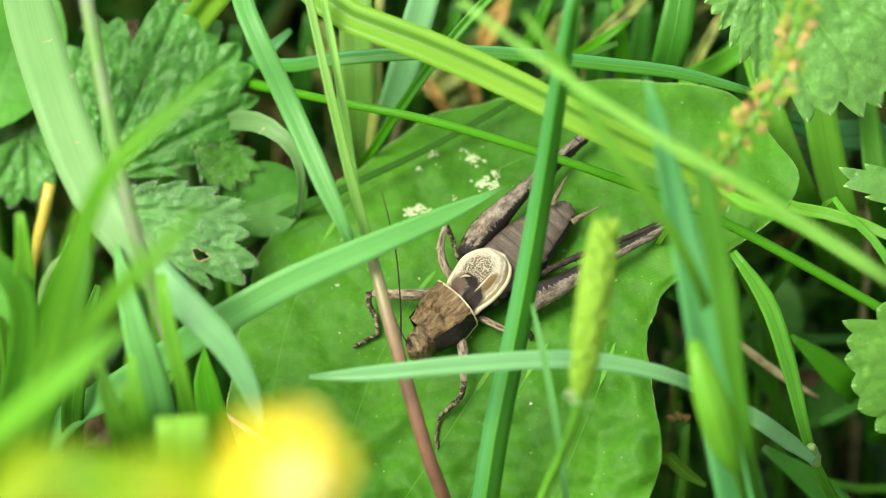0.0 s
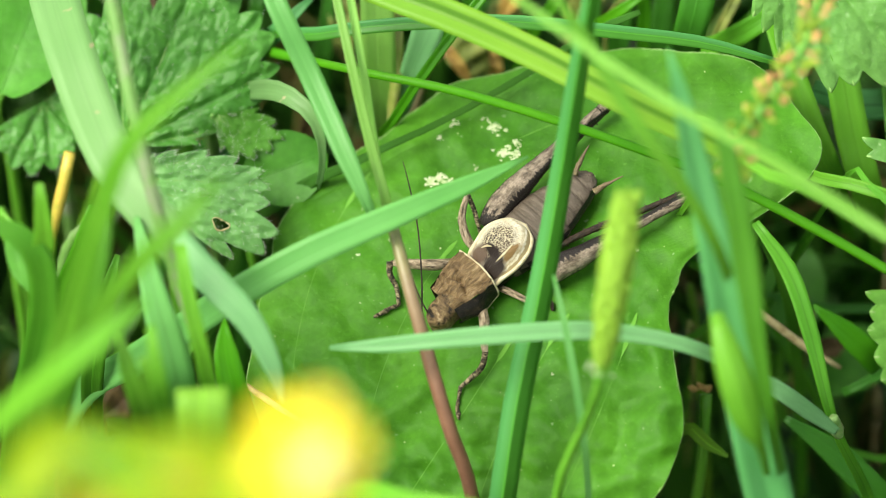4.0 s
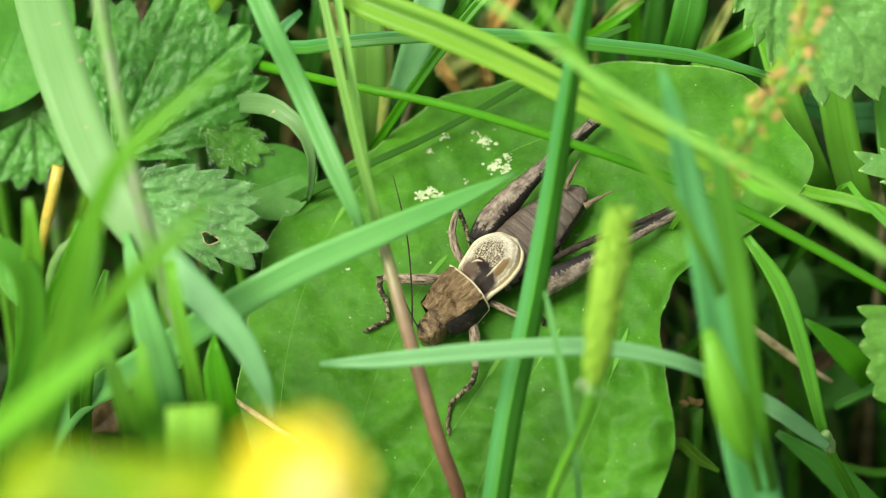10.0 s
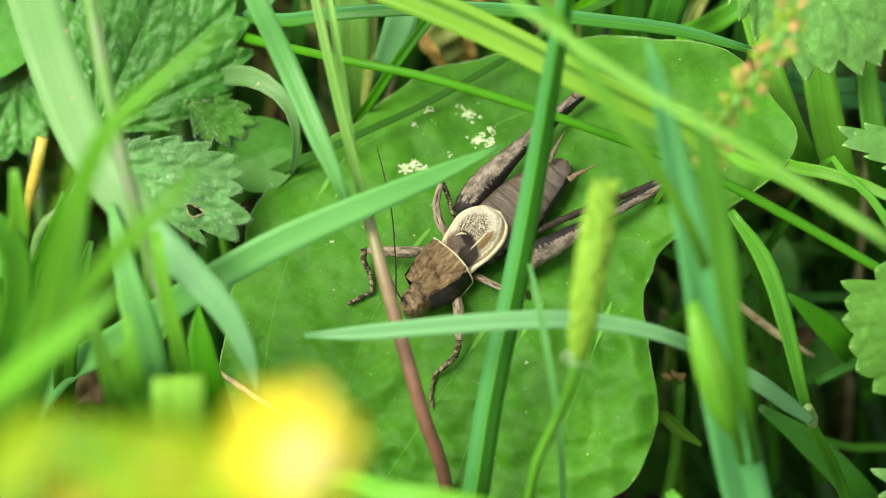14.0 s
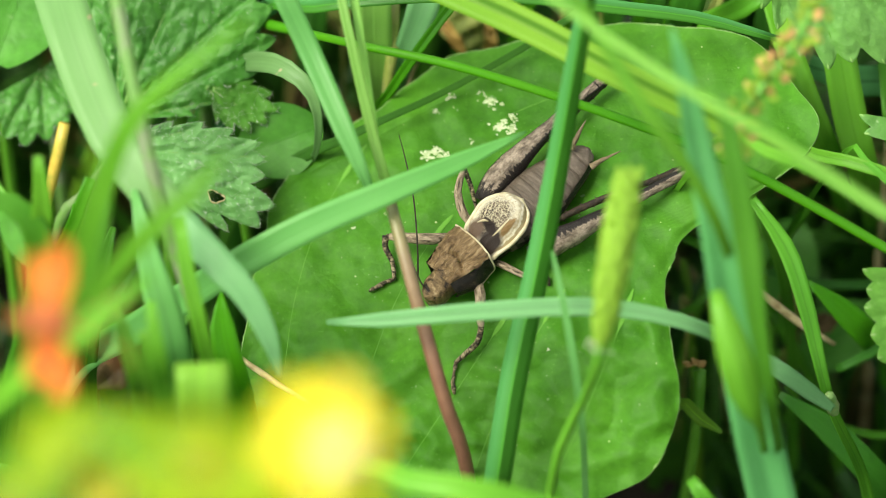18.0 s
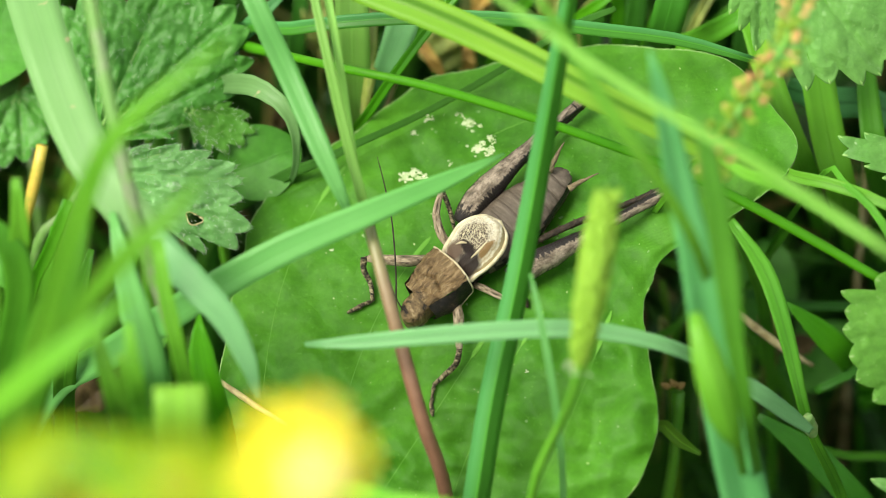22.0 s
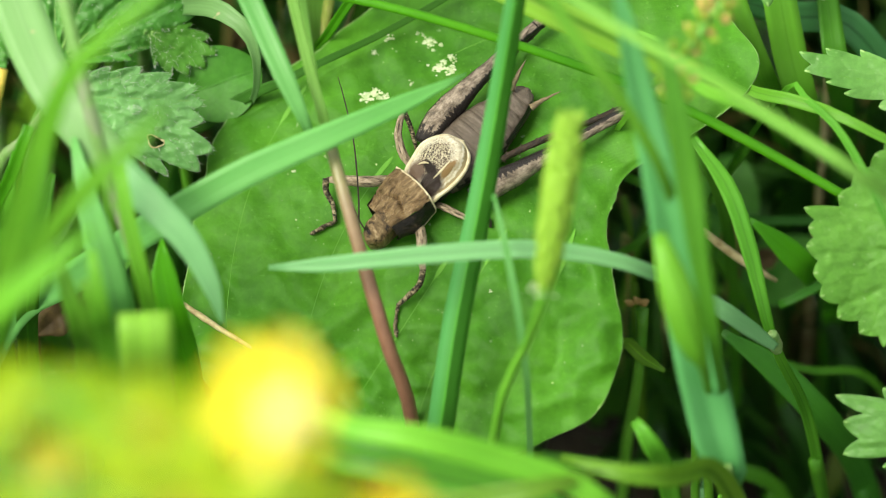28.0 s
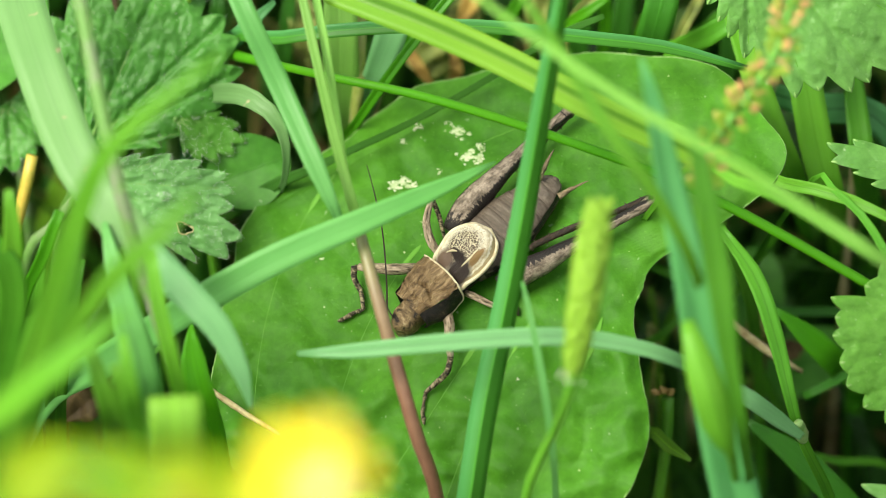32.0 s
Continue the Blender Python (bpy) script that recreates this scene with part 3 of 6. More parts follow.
# ---- the bush cricket ----
def cricket_materials():
    made = {}

    def mottled(name, stops, stretch, scale=1.0, rough=0.46, marks=False, twisted=0.0):
        m, t, p = material(name)
        mp = t.nodes.new("ShaderNodeMapping")
        mp.inputs["Scale"].default_value = stretch
        t.links.new(t.nodes.new("ShaderNodeUVMap").outputs[0], mp.inputs[0])
        a = noise_node(t, 3.0 * scale, 6.0, 0.7, mp.outputs[0])
        a.inputs["Distortion"].default_value = twisted
        fine = noise_node(t, 5200.0, 5.0, 0.7)
        col = ramp(t, a.outputs[0], stops).outputs[0]
        tone = ramp(t, fine.outputs[0], [(0.3, (0.6, 0.58, 0.55)), (0.7, (1.3, 1.28, 1.25))]).outputs[0]
        col = mix(t, 0.4, col, tone, "MULTIPLY")
        if marks:
            # rows of dark notches on the thigh's ridges; its inner shade is painted too
            s = t.nodes.new("ShaderNodeSeparateXYZ")
            t.links.new(t.nodes.new("ShaderNodeUVMap").outputs[0], s.inputs[0])
            w = node(t, "ShaderNodeTexNoise", Scale=64.0, Detail=1.5)
            w.noise_dimensions = "1D"
            t.links.new(s.outputs[1], w.inputs["W"])
            jag = node(t, "ShaderNodeMath")
            jag.operation = "MULTIPLY_ADD"
            t.links.new(w.outputs[0], jag.inputs[0])
            jag.inputs[1].default_value = 0.12
            t.links.new(s.outputs[0], jag.inputs[2])
            row = ramp(t, jag.outputs[0], [(0.25, (1, 1, 1)), (0.265, (0, 0, 0)), (0.515, (0, 0, 0)), (0.525, (1, 1, 1))]).outputs[0]
            foot = node(t, "ShaderNodeMath")
            foot.operation = "MULTIPLY_ADD"
            t.links.new(a.outputs[0], foot.inputs[0])
            foot.inputs[1].default_value = 0.35
            t.links.new(s.outputs[1], foot.inputs[2])
            patch = ramp(t, foot.outputs[0], [(0.24, (1, 1, 1)), (0.27, (0, 0, 0))]).outputs[0]
            both = mix(t, 1.0, row, patch, "LIGHTEN")
            col = mix(t, both, col, (0.012, 0.008, 0.006))
        t.links.new(col, p.inputs["Base Color"])
        p.inputs["Roughness"].default_value = rough
        p.inputs["Specular IOR Level"].default_value = 0.4
        both_h = node(t, "ShaderNodeMath")
        both_h.operation = "MULTIPLY_ADD"
        t.links.new(fine.outputs[0], both_h.inputs[0])
        both_h.inputs[1].default_value = 0.35
        t.links.new(a.outputs[0], both_h.inputs[2])
        bump(t, p, both_h.outputs[0], 0.8, 0.00028)
        return m

    made["disc"] = mottled("pronotum_brown", [(0.31, (0.016, 0.009, 0.004)), (0.39, (0.125, 0.077, 0.031)), (0.53, (0.255, 0.167, 0.074)), (0.68, (0.50, 0.365, 0.200))], (3.4, 0.9, 1), 1.1, twisted=0.7)
    made["head"] = mottled("head_brown", [(0.39, (0.008, 0.005, 0.003)), (0.45, (0.11, 0.070, 0.030)), (0.55, (0.23, 0.155, 0.070)), (0.66, (0.48, 0.36, 0.20))], (2.0, 1.3, 1), 1.2, twisted=0.5)
    made["side"] = mottled("dark_flank", [(0.48, (0.007, 0.005, 0.004)), (0.58, (0.028, 0.019, 0.011)), (0.70, (0.15, 0.105, 0.06))], (1.6, 1.8, 1))
    made["abdomen"] = mottled("abdomen_brown", [(0.3, (0.060, 0.047, 0.033)), (0.5, (0.125, 0.099, 0.072)), (0.72, (0.205, 0.166, 0.126))], (1.0, 0.35, 1), 2.2)
    made["femur"] = mottled("femur_greybrown", [(0.32, (0.040, 0.030, 0.020)), (0.45, (0.165, 0.128, 0.090)), (0.66, (0.46, 0.38, 0.29))], (3.5, 5.0, 1), marks=True)
    made["shank"] = mottled("tibia_dark", [(0.4, (0.010, 0.007, 0.005)), (0.6, (0.07, 0.047, 0.028))], (2.0, 9.0, 1))
    made["banded"] = mottled("leg_banded", [(0.46, (0.010, 0.008, 0.004)), (0.50, (0.12, 0.090, 0.045)), (0.58, (0.48, 0.40, 0.24))], (0.7, 3.4, 1), 1.0)
    made["leg"] = mottled("leg_tan", [(0.36, (0.02, 0.013, 0.008)), (0.44, (0.22, 0.165, 0.10)), (0.60, (0.58, 0.47, 0.33))], (3.0, 1.6, 1), 1.0)
    made["cream"] = plain_material("cream_rim", [(0.54, 0.45, 0.25), (0.78, 0.71, 0.48)], 1500, 0.5)
    made["cercus"] = mottled("cercus_tan", [(0.32, (0.09, 0.065, 0.035)), (0.62, (0.32, 0.25, 0.14))], (2.0, 2.0, 1))
    made["black"] = plain_material("eye_black", [(0.012, 0.008, 0.006), (0.04, 0.025, 0.015)], 2500, 0.25)

    m, t, p = material("wing_netted")
    uv = t.nodes.new("ShaderNodeUVMap")
    sep = t.nodes.new("ShaderNodeSeparateXYZ")
    t.links.new(uv.outputs[0], sep.inputs[0])
    warp = noise_node(t, 9.0, 3.0, 0.6, uv.outputs[0])
    pos = mix(t, 0.07, uv.outputs[0], warp.outputs["Color"])
    vor = node(t, "ShaderNodeTexVoronoi", Scale=25.0)
    vor.feature = "DISTANCE_TO_EDGE"
    t.links.new(pos, vor.inputs["Vector"])
    veins = ramp(t, vor.outputs["Distance"], [(0.035, (1, 1, 1)), (0.12, (0, 0, 0))]).outputs[0]
    blot = noise_node(t, 3.2, 3.0, 0.5, uv.outputs[0])
    cell = ramp(t, blot.outputs[0], [(0.36, (0.030, 0.017, 0.009)), (0.5, (0.075, 0.046, 0.024)), (0.66, (0.14, 0.10, 0.06))]).outputs[0]
    col = mix(t, veins, cell, (0.74, 0.66, 0.44))
    # distance from the middle of the wing: cream towards the edge
    cen = t.nodes.new("ShaderNodeVectorMath")
    cen.operation = "DISTANCE"
    t.links.new(pos, cen.inputs[0])
    cen.inputs[1].default_value = (0.46, 0.48, 0.0)
    edge = ramp(t, cen.outputs["Value"], [(0.25, (0, 0, 0)), (0.35, (1, 1, 1))]).outputs[0]

    def panel(where, stretch, inner, outer, colour, under):
        mp = t.nodes.new("ShaderNodeMapping")
        mp.inputs["Location"].default_value = (-where[0] * stretch[0], -where[1] * stretch[1], 0)
        mp.inputs["Scale"].default_value = (*stretch, 1)
        t.links.new(pos, mp.inputs[0])
        ln = t.nodes.new("ShaderNodeVectorMath")
        ln.operation = "LENGTH"
        t.links.new(mp.outputs[0], ln.inputs[0])
        f = ramp(t, ln.outputs["Value"], [(inner, (1, 1, 1)), (outer, (0, 0, 0))]).outputs[0]
        return mix(t, f, under, colour)

    pale = noise_node(t, 14.0, 4.0, 0.6, uv.outputs[0])
    pale_col = ramp(t, pale.outputs[0], [(0.30, (0.58, 0.49, 0.31)), (0.46, (0.76, 0.69, 0.50)), (0.7, (0.88, 0.84, 0.68))]).outputs[0]
    thick = ramp(t, vor.outputs["Distance"], [(0.22, (1, 1, 1)), (0.36, (0, 0, 0))]).outputs[0]
    pale_col = mix(t, thick, (0.50, 0.40, 0.24), pale_col)
    ringw = node(t, "ShaderNodeMath")
    ringw.operation = "MULTIPLY"
    t.links.new(cen.outputs["Value"], ringw.inputs[0])
    ringw.inputs[1].default_value = 85.0
    rings_of = t.nodes.new("ShaderNodeMath")
    rings_of.operation = "SINE"
    t.links.new(ringw.outputs[0], rings_of.inputs[0])
    lines = ramp(t, rings_of.outputs[0], [(0.0, (0, 0, 0)), (0.5, (1, 1, 1))]).outputs[0]
    outer = ramp(t, cen.outputs["Value"], [(0.40, (1, 1, 1)), (0.46, (0, 0, 0))]).outputs[0]
    lines = mix(t, 1.0, lines, outer, "LIGHTEN")
    pale_col = mix(t, lines, (0.46, 0.36, 0.18), pale_col)
    col = mix(t, edge, col, pale_col)
    # smooth brown fields at the base, the dark sounding fold and an amber panel on the flank
    col = panel((0.30, 0.20), (1.0, 1.2), 0.13, 0.24, (0.15, 0.095, 0.060), col)
    col = panel((0.68, 0.22), (1.0, 1.2), 0.18, 0.27, (0.030, 0.018, 0.012), col)
    col = panel((0.50, 0.36), (0.9, 2.4), 0.13, 0.20, (0.018, 0.009, 0.006), col)
    col = panel((0.80, 0.52), (2.6, 1.0), 0.14, 0.19, (0.28, 0.17, 0.06), col)
    t.links.new(col, p.inputs["Base Color"])
    p.inputs["Roughness"].default_value = 0.55
    bump(t, p, veins, 0.7, 0.00006)
    made["wing"] = m
    return made


def bush_cricket():
    mats = cricket_materials()
    o = Vector((0.56, -1.48, 0.98))
    fwd = Vector((-0.738, -0.674, 0.152)).normalized()
    up = Vector((-0.25, 0.5, 1.0)).normalized()
    left = up.cross(fwd).normalized()

    def body(x, y, z):
        return at(*(o + fwd * x + left * y + up * z))

    insect = thing("bush_cricket", body(-3, 0, -3.1), "brown bush cricket with short cream wings resting on the leaf", "insect")

    def loft(name, rings, mat, close=True, label=""):
        verts, faces, uvs = [], [], []
        k = len(rings[0])
        for i, ring in enumerate(rings):
            for j, q in enumerate(ring):
                verts.append(body(*q))
                uvs.append((j / max(k - 1, 1), i / max(len(rings) - 1, 1)))
        last = k if close else k - 1
        for i in range(len(rings) - 1):
            for j in range(last):
                a, b = i * k + j, i * k + (j + 1) % k
                faces.append((a, b, b + k, a + k))
        if close:
            faces.append(tuple(range(k))[::-1])
            faces.append(tuple(range((len(rings) - 1) * k, len(rings) * k)))
        return link_mesh(name, verts, faces, uvs, mat, insect, label)

    def oval(x, hw, low, top, n=22, square=2.3):
        ring = []
        for j in range(n):
            a = 2 * math.pi * j / n
            c, s = math.cos(a), math.sin(a)
            y = hw * math.copysign(abs(c) ** (2 / square), c)
            z = (low + top) / 2 + (top - low) / 2 * math.copysign(abs(s) ** (2 / square), s)
            ring.append((x, y, z))
        return ring

    def blob(name, centre, size, mat, parent=insect, label="", n=10):
        verts, faces, uvs = [], [], []
        for i in range(n + 1):
            b = math.pi * i / n
            for j in range(n):
                a = 2 * math.pi * j / n
                verts.append(body(centre[0] + size[0] * math.cos(b), centre[1] + size[1] * math.sin(b) * math.cos(a), centre[2] + size[2] * math.sin(b) * math.sin(a)))
                uvs.append((j / n, i / n))
        for i in range(n):
            for j in range(n):
                a, c = i * n + j, i * n + (j + 1) % n
                faces.append((a, c, c + n, a + n))
        return link_mesh(name, verts, faces, uvs, mat, parent, label)

    # head, bent down in front of the saddle
    rings = []
    for s in range(11):
        q = s / 10
        x = 2.9 + 2.35 * q
        hw = 1.04 * math.sqrt(max(0.02, 1 - (max(q - 0.25, 0) / 0.76) ** 3.2)) * (0.95 + 0.1 * q)
        rings.append(oval(x, hw, -2.3 - 0.15 * q, -0.20 - 0.8 * q ** 2.2, square=3.0))
    head = loft("head", [[(x, y + 0.10, z + 0.10 * noise.noise(Vector((x * 2.2, y * 2.6, z * 2.6)))) for x, y, z in ring] for ring in rings], mats["head"])
    for s in (-1, 1):
        blob("eye", (4.15, 1.02 * s, -0.72), (0.36, 0.26, 0.34), mats["black"], head, "glossy dark compound eye")
        blob("antenna_socket", (4.75, 0.42 * s, -0.72), (0.24, 0.22, 0.2), mats["disc"], head)
        blob("jaw", (5.05, 0.34 * s, -1.75), (0.32, 0.3, 0.42), mats["side"], head)
    blob("brow", (4.55, 0, -0.55), (0.42, 0.34, 0.22), mats["femur"], head, "pale blunt brow")
    blob("face", (5.12, 0, -1.15), (0.34, 0.72, 0.55), mats["head"], head)
    # pronotum: flat disc, dark side lobes and a pale rear rim
    def saddle(x):
        q = x / 3.5
        return 1.70 - 0.46 * q + 0.10 * math.sin(q * 5.0)

    top, right_lobe, left_lobe, rim = [], [], [], []
    for i in range(43):
        x = -0.15 + 3.6 * i / 42
        hw = saddle(max(x, 0))
        row = []
        for j in range(37):
            y = -1 + j / 18
            rough = 0.21 * noise.noise(Vector((x * 1.6, y * 2.4, 5))) + 0.13 * noise.noise(Vector((x * 3.4, y * 5.5, 1))) + 0.05 * noise.noise(Vector((x * 9, y * 12, 1)))
            groove = -0.36 * math.exp(-((x - 1.5 - 0.7 * abs(y)) / 0.13) ** 2) * (1 - abs(y) ** 2) - 0.24 * math.exp(-((x - 2.75 + 0.4 * abs(y)) / 0.13) ** 2)
            row.append((x + 0.22 * (1 - i / 42) - 0.20 * (1 - y * y) * (i < 6) * (1 - i / 6), y * (hw + (0.34 if y < 0 else 0.0)), 0.06 - 0.16 * abs(y) ** 3 + rough + groove - 0.13 * q_drop(x) + 0.14 * math.exp(-((abs(y) - 0.86) / 0.1) ** 2)))
        top.append(row)
        for s, lobe in ((-1, right_lobe), (1, left_lobe)):
            low = -2.25 + 0.25 * math.cos(i / 42 * math.pi * 2)
            lobe.append([(x + 0.22 * (1 - i / 42) + 0.12 * (k / 6), s * ((hw + (0.34 if s < 0 else 0.0)) * (1.0 + (-0.26 * k / 6 if s < 0 else 0.0) + (0.05 if s < 0 else 0.12 + 0.42 * smoothstep(0.5, 2.4, x)) * math.sin(k / 6 * math.pi))), -0.12 + (low + 0.12) * k / 6 + 0.03 * noise.noise(Vector((x * 4, k, s)))) for k in range(7)])
    pronotum = loft("pronotum", top, mats["disc"], False)
    loft("lateral_lobe", right_lobe, mats["side"], False, "dark lateral lobe of the pronotum")
    loft("lateral_lobe", left_lobe, mats["side"], False, "dark lateral lobe of the pronotum")
    edge = [body(*q) for q in (list(reversed(right_lobe[0]))[::2] + top[0][2:-1:6] + left_lobe[0][::2])]
    link_mesh("rear_rim", *tube(edge, [0.07, 0.07], n=50, sides=6), mats["cream"], pronotum.parent, "pale rear rim of the pronotum")
    low_edge = [body(*row[-1]) for row in left_lobe[:24:5]]
    link_mesh("side_rim", *tube(low_edge, [0.06, 0.06], n=30, sides=6), mats["cream"], insect, "pale lower rim")
    # thorax under the wings
    loft("thorax", [oval(0.4, 1.45, -2.4, -0.35), oval(-1.0, 1.6, -2.5, -0.3), oval(-2.6, 1.65, -2.5, -0.2)], mats["side"])
    # abdomen of overlapping rings
    def girth(x):
        q = (-x - 1.6) / 9.0
        wide = 1.85 + 0.40 * math.sin(min(q * 1.35, 1.0) * math.pi)
        return wide * math.sqrt(max(0.03, 1 - max((q - 0.42) / 0.61, 0) ** 2.4))

    segs = 9
    for i in range(segs):
        x0, x1 = -1.6 - 9.0 * i / segs, -1.6 - 9.0 * (i + 1) / segs - 0.10
        rings = []
        for k in range(5):
            x = x0 + (x1 - x0) * k / 4
            g = girth(x) + 0.07 * (k / 4)
            rings.append(oval(x, g, -1.3 - 0.62 * g, -1.3 + 0.58 * g - 0.02 * i, 24, 2.1))
        loft("abdomen_ring", rings, mats["abdomen"])
    # dark lower flank of the abdomen
    flank = []
    for i in range(9):
        x = -2.0 - 8.2 * i / 8
        g = girth(x) + 0.10
        flank.append([(x, g * math.cos(a), -1.35 + 1.1 * math.sin(a)) for a in (-1.0, -0.65, -0.3, 0.05, 0.42)])
    loft("flank", flank, mats["side"], False, "dark flank of the abdomen")
    # cerci and the plate between them
    blob("end_plate", (-10.45, 0, -1.3), (0.4, 0.42, 0.3), mats["abdomen"])
    for line in ([(7.41, 5.07, -1.08), (7.89, 6.16, -1.21), (8.46, 7.21, -1.39)], [(8.80, 3.86, -0.43), (9.56, 4.34, -0.28), (10.88, 4.98, 0.03)]):
        link_mesh("cercus", *tube([at(*q) for q in line], [0.25, 0.16, 0.03], n=14, sides=9, rough=0.5), mats["cercus"], insect, "pointed tan cercus")

    # the two short domed wings, hinged at the rear of the pronotum
    def wing(y0, y1, lift, hinge, ridges=()):
        n, k = 26, 30
        verts, faces, uvs = [], [], []
        for i in range(n + 1):
            q = i / n
            x = 0.15 - 4.6 * q
            reach = math.sqrt(max(0.0, 1 - max((q - 0.42) / 0.58, 0) ** 2.3)) * (0.80 + 0.30 * math.sin(min(q * 2.4, 1.57)))
            for j in range(k + 1):
                s = -1 + 2 * j / k
                y = (y0 + y1) / 2 + (y1 - y0) / 2 * s * reach
                z = -0.32 + lift + 0.95 * math.sin(min(q * 2.0 + 0.35, 1.57)) * (1 - abs(s) ** 2.6) * reach ** 0.6 - 0.15 * q
                z += 0.14 * math.exp(-((s - 0.35 - 0.5 * q) / 0.1) ** 2) * reach - 0.30 * math.exp(-((q - 0.22) / 0.16) ** 2 - (s / 0.4) ** 2)
                z += 0.42 * smoothstep(0.22, 0.6, q) - 0.42 * (1 - smoothstep(0.02, 0.2, q))
                verts.append(body(x, y, z))
                uvs.append((0.5 + 0.5 * s * reach, q))
        for i in range(n):
            for j in range(k):
                a = i * (k + 1) + j
                faces.append((a, a + 1, a + k + 2, a + k + 1))
        part = link_mesh("wing", verts, faces, uvs, mats["wing"], insect, "short domed wing with cream netted veins", origin=hinge)
        sol = part.modifiers.new("thickness", "SOLIDIFY")
        sol.thickness = 0.00006
        border = [verts[i * (k + 1) + k] for i in range(0, n + 1, 2)] + [verts[i * (k + 1)] for i in range(n, -1, -2)]
        b = link_mesh("wing_rim", *tube(border, [0.10, 0.16, 0.17, 0.16] if ridges else [0.06, 0.07], n=70, sides=6), mats["cream"], None, "cream wing rim", origin=hinge)
        b.parent = part
        b.location = (0, 0, 0)
        for path in ridges:
            line = [verts[round(q * n) * (k + 1) + round((s + 1) / 2 * k)] + OFF * 0.00003 for q, s in path]
            v = link_mesh("wing_vein", *tube(line, [0.03, 0.10, 0.04], n=16, sides=6), mats["cream"], None, "raised cream wing vein", origin=hinge)
            v.parent = part
            v.location = (0, 0, 0)
        return part

    hinge = body(0.2, 0, -0.3)
    under = wing(-1.85, 1.1, -0.12, hinge)
    over = wing(-1.75, 1.95, 0.05, hinge, [((0.26, -0.55), (0.36, -0.36), (0.40, -0.12)), ((0.28, 0.42), (0.44, 0.46), (0.62, 0.44))])

    # legs
    def limb(name, line, radii, mat, parent=insect, flat=1.0, rough=0.08, label="", n=26, mirrored=False):
        verts, faces, uvs = tube([at(*q) for q in line], radii, n=n, sides=16, flat=flat, rough=rough)
        if mirrored:
            uvs = [((0.5 - a) % 1.0, b) for a, b in uvs]
        return link_mesh(name, verts, faces, uvs, mat, parent, label)

    def spiny(line, radii, count):
        p = [at(*q) for q in line]
        verts, faces, uvs = tube(p, radii, n=26, sides=8, rough=0.2)
        c, _ = spline(p, count * 2)
        for i in range(1, count * 2):
            s = len(verts)
            d = (ACROSS * (-0.3 if i % 2 else 0.3) + UPHILL * (0.3 if i % 2 else -0.3) + OFF * 0.3) * 0.0011
            t = (c[i] - c[i - 1]).normalized() * 0.00012
            e = OFF.cross(t).normalized() * 0.00012
            verts += [c[i] - t, c[i] + e, c[i] + t, c[i] - e, c[i] + d]
            uvs += [(0, 0.5)] * 5
            faces += [(s, s + 1, s + 4), (s + 1, s + 2, s + 4), (s + 2, s + 3, s + 4), (s + 3, s, s + 4)]
        return verts, faces, uvs

    limb("hind_femur", [(1.13, 1.33, -1.48), (2.06, 2.78, -1.58), (3.47, 4.32, -1.79), (5.90, 6.71, -2.58), (8.14, 8.79, -3.36), (9.81, 10.09, -3.79)],
                [0.75, 1.0, 0.92, 0.52, 0.36, 0.42], mats["femur"], label="thick grey-brown hind femur")
    link_mesh("hind_tibia", *spiny([(9.66, 9.78, -4.28), (7.13, 7.25, -3.64), (4.69, 4.98, -3.01), (2.67, 2.55, -2.51)], [0.25, 0.22, 0.24, 0.22], 9), mats["shank"], insect, "dark spiny hind tibia")
    limb("hind_femur", [(4.65, -2.56, 1.04), (6.04, -1.64, 1.23), (7.64, -0.84, 1.33), (10.26, 0.64, 0.94), (13.07, 2.20, 0.66), (15.56, 3.57, 0.51)],
                [0.8, 0.95, 0.85, 0.5, 0.36, 0.44], mats["femur"], mirrored=True, label="thick grey-brown hind femur")
    link_mesh("hind_tibia", *spiny([(15.34, 3.81, 0.03), (12.29, 2.53, 0.01), (9.08, 1.33, -0.09), (5.67, -0.28, -0.34)], [0.25, 0.22, 0.26, 0.22], 9), mats["shank"], insect, "dark spiny hind tibia")
    for a, c in (((9.2, 9.62, -3.58), (9.98, 10.25, -3.95)), ((14.7, 3.12, 0.52), (15.75, 3.72, 0.42))):
        limb("knee", [a, tuple((Vector(a) + Vector(c)) / 2), c], [0.40, 0.48, 0.26], mats["femur"], n=12, label="swollen brown knee")
    # fore legs
    limb("fore_femur", [(-1.45, -1.25, -1.14), (-2.78, -1.33, -0.93), (-4.39, -1.25, -1.57), (-5.49, -1.17, -2.09)], [0.38, 0.42, 0.36, 0.26], mats["leg"])
    limb("fore_tibia", [(-5.81, -1.09, -2.21), (-5.81, -1.98, -2.26), (-5.33, -2.99, -2.24), (-5.16, -4.20, -1.89)], [0.24, 0.22, 0.18, 0.15], mats["banded"])
    limb("foot", [(-5.16, -4.20, -1.94), (-5.89, -4.48, -1.99), (-6.42, -4.80, -1.93), (-6.94, -5.04, -2.03)], [0.12, 0.15, 0.17, 0.03], mats["banded"])
    limb("fore_femur", [(0.76, -4.29, 0.34), (0.96, -5.36, 1.40), (0.96, -6.75, 2.11), (1.04, -7.55, 2.26)], [0.34, 0.40, 0.32, 0.22], mats["leg"])
    limb("fore_tibia", [(1.04, -7.47, 2.22), (0.80, -8.55, 2.18), (0.04, -9.35, 1.98), (-0.72, -10.04, 1.73)], [0.22, 0.22, 0.20, 0.15], mats["banded"])
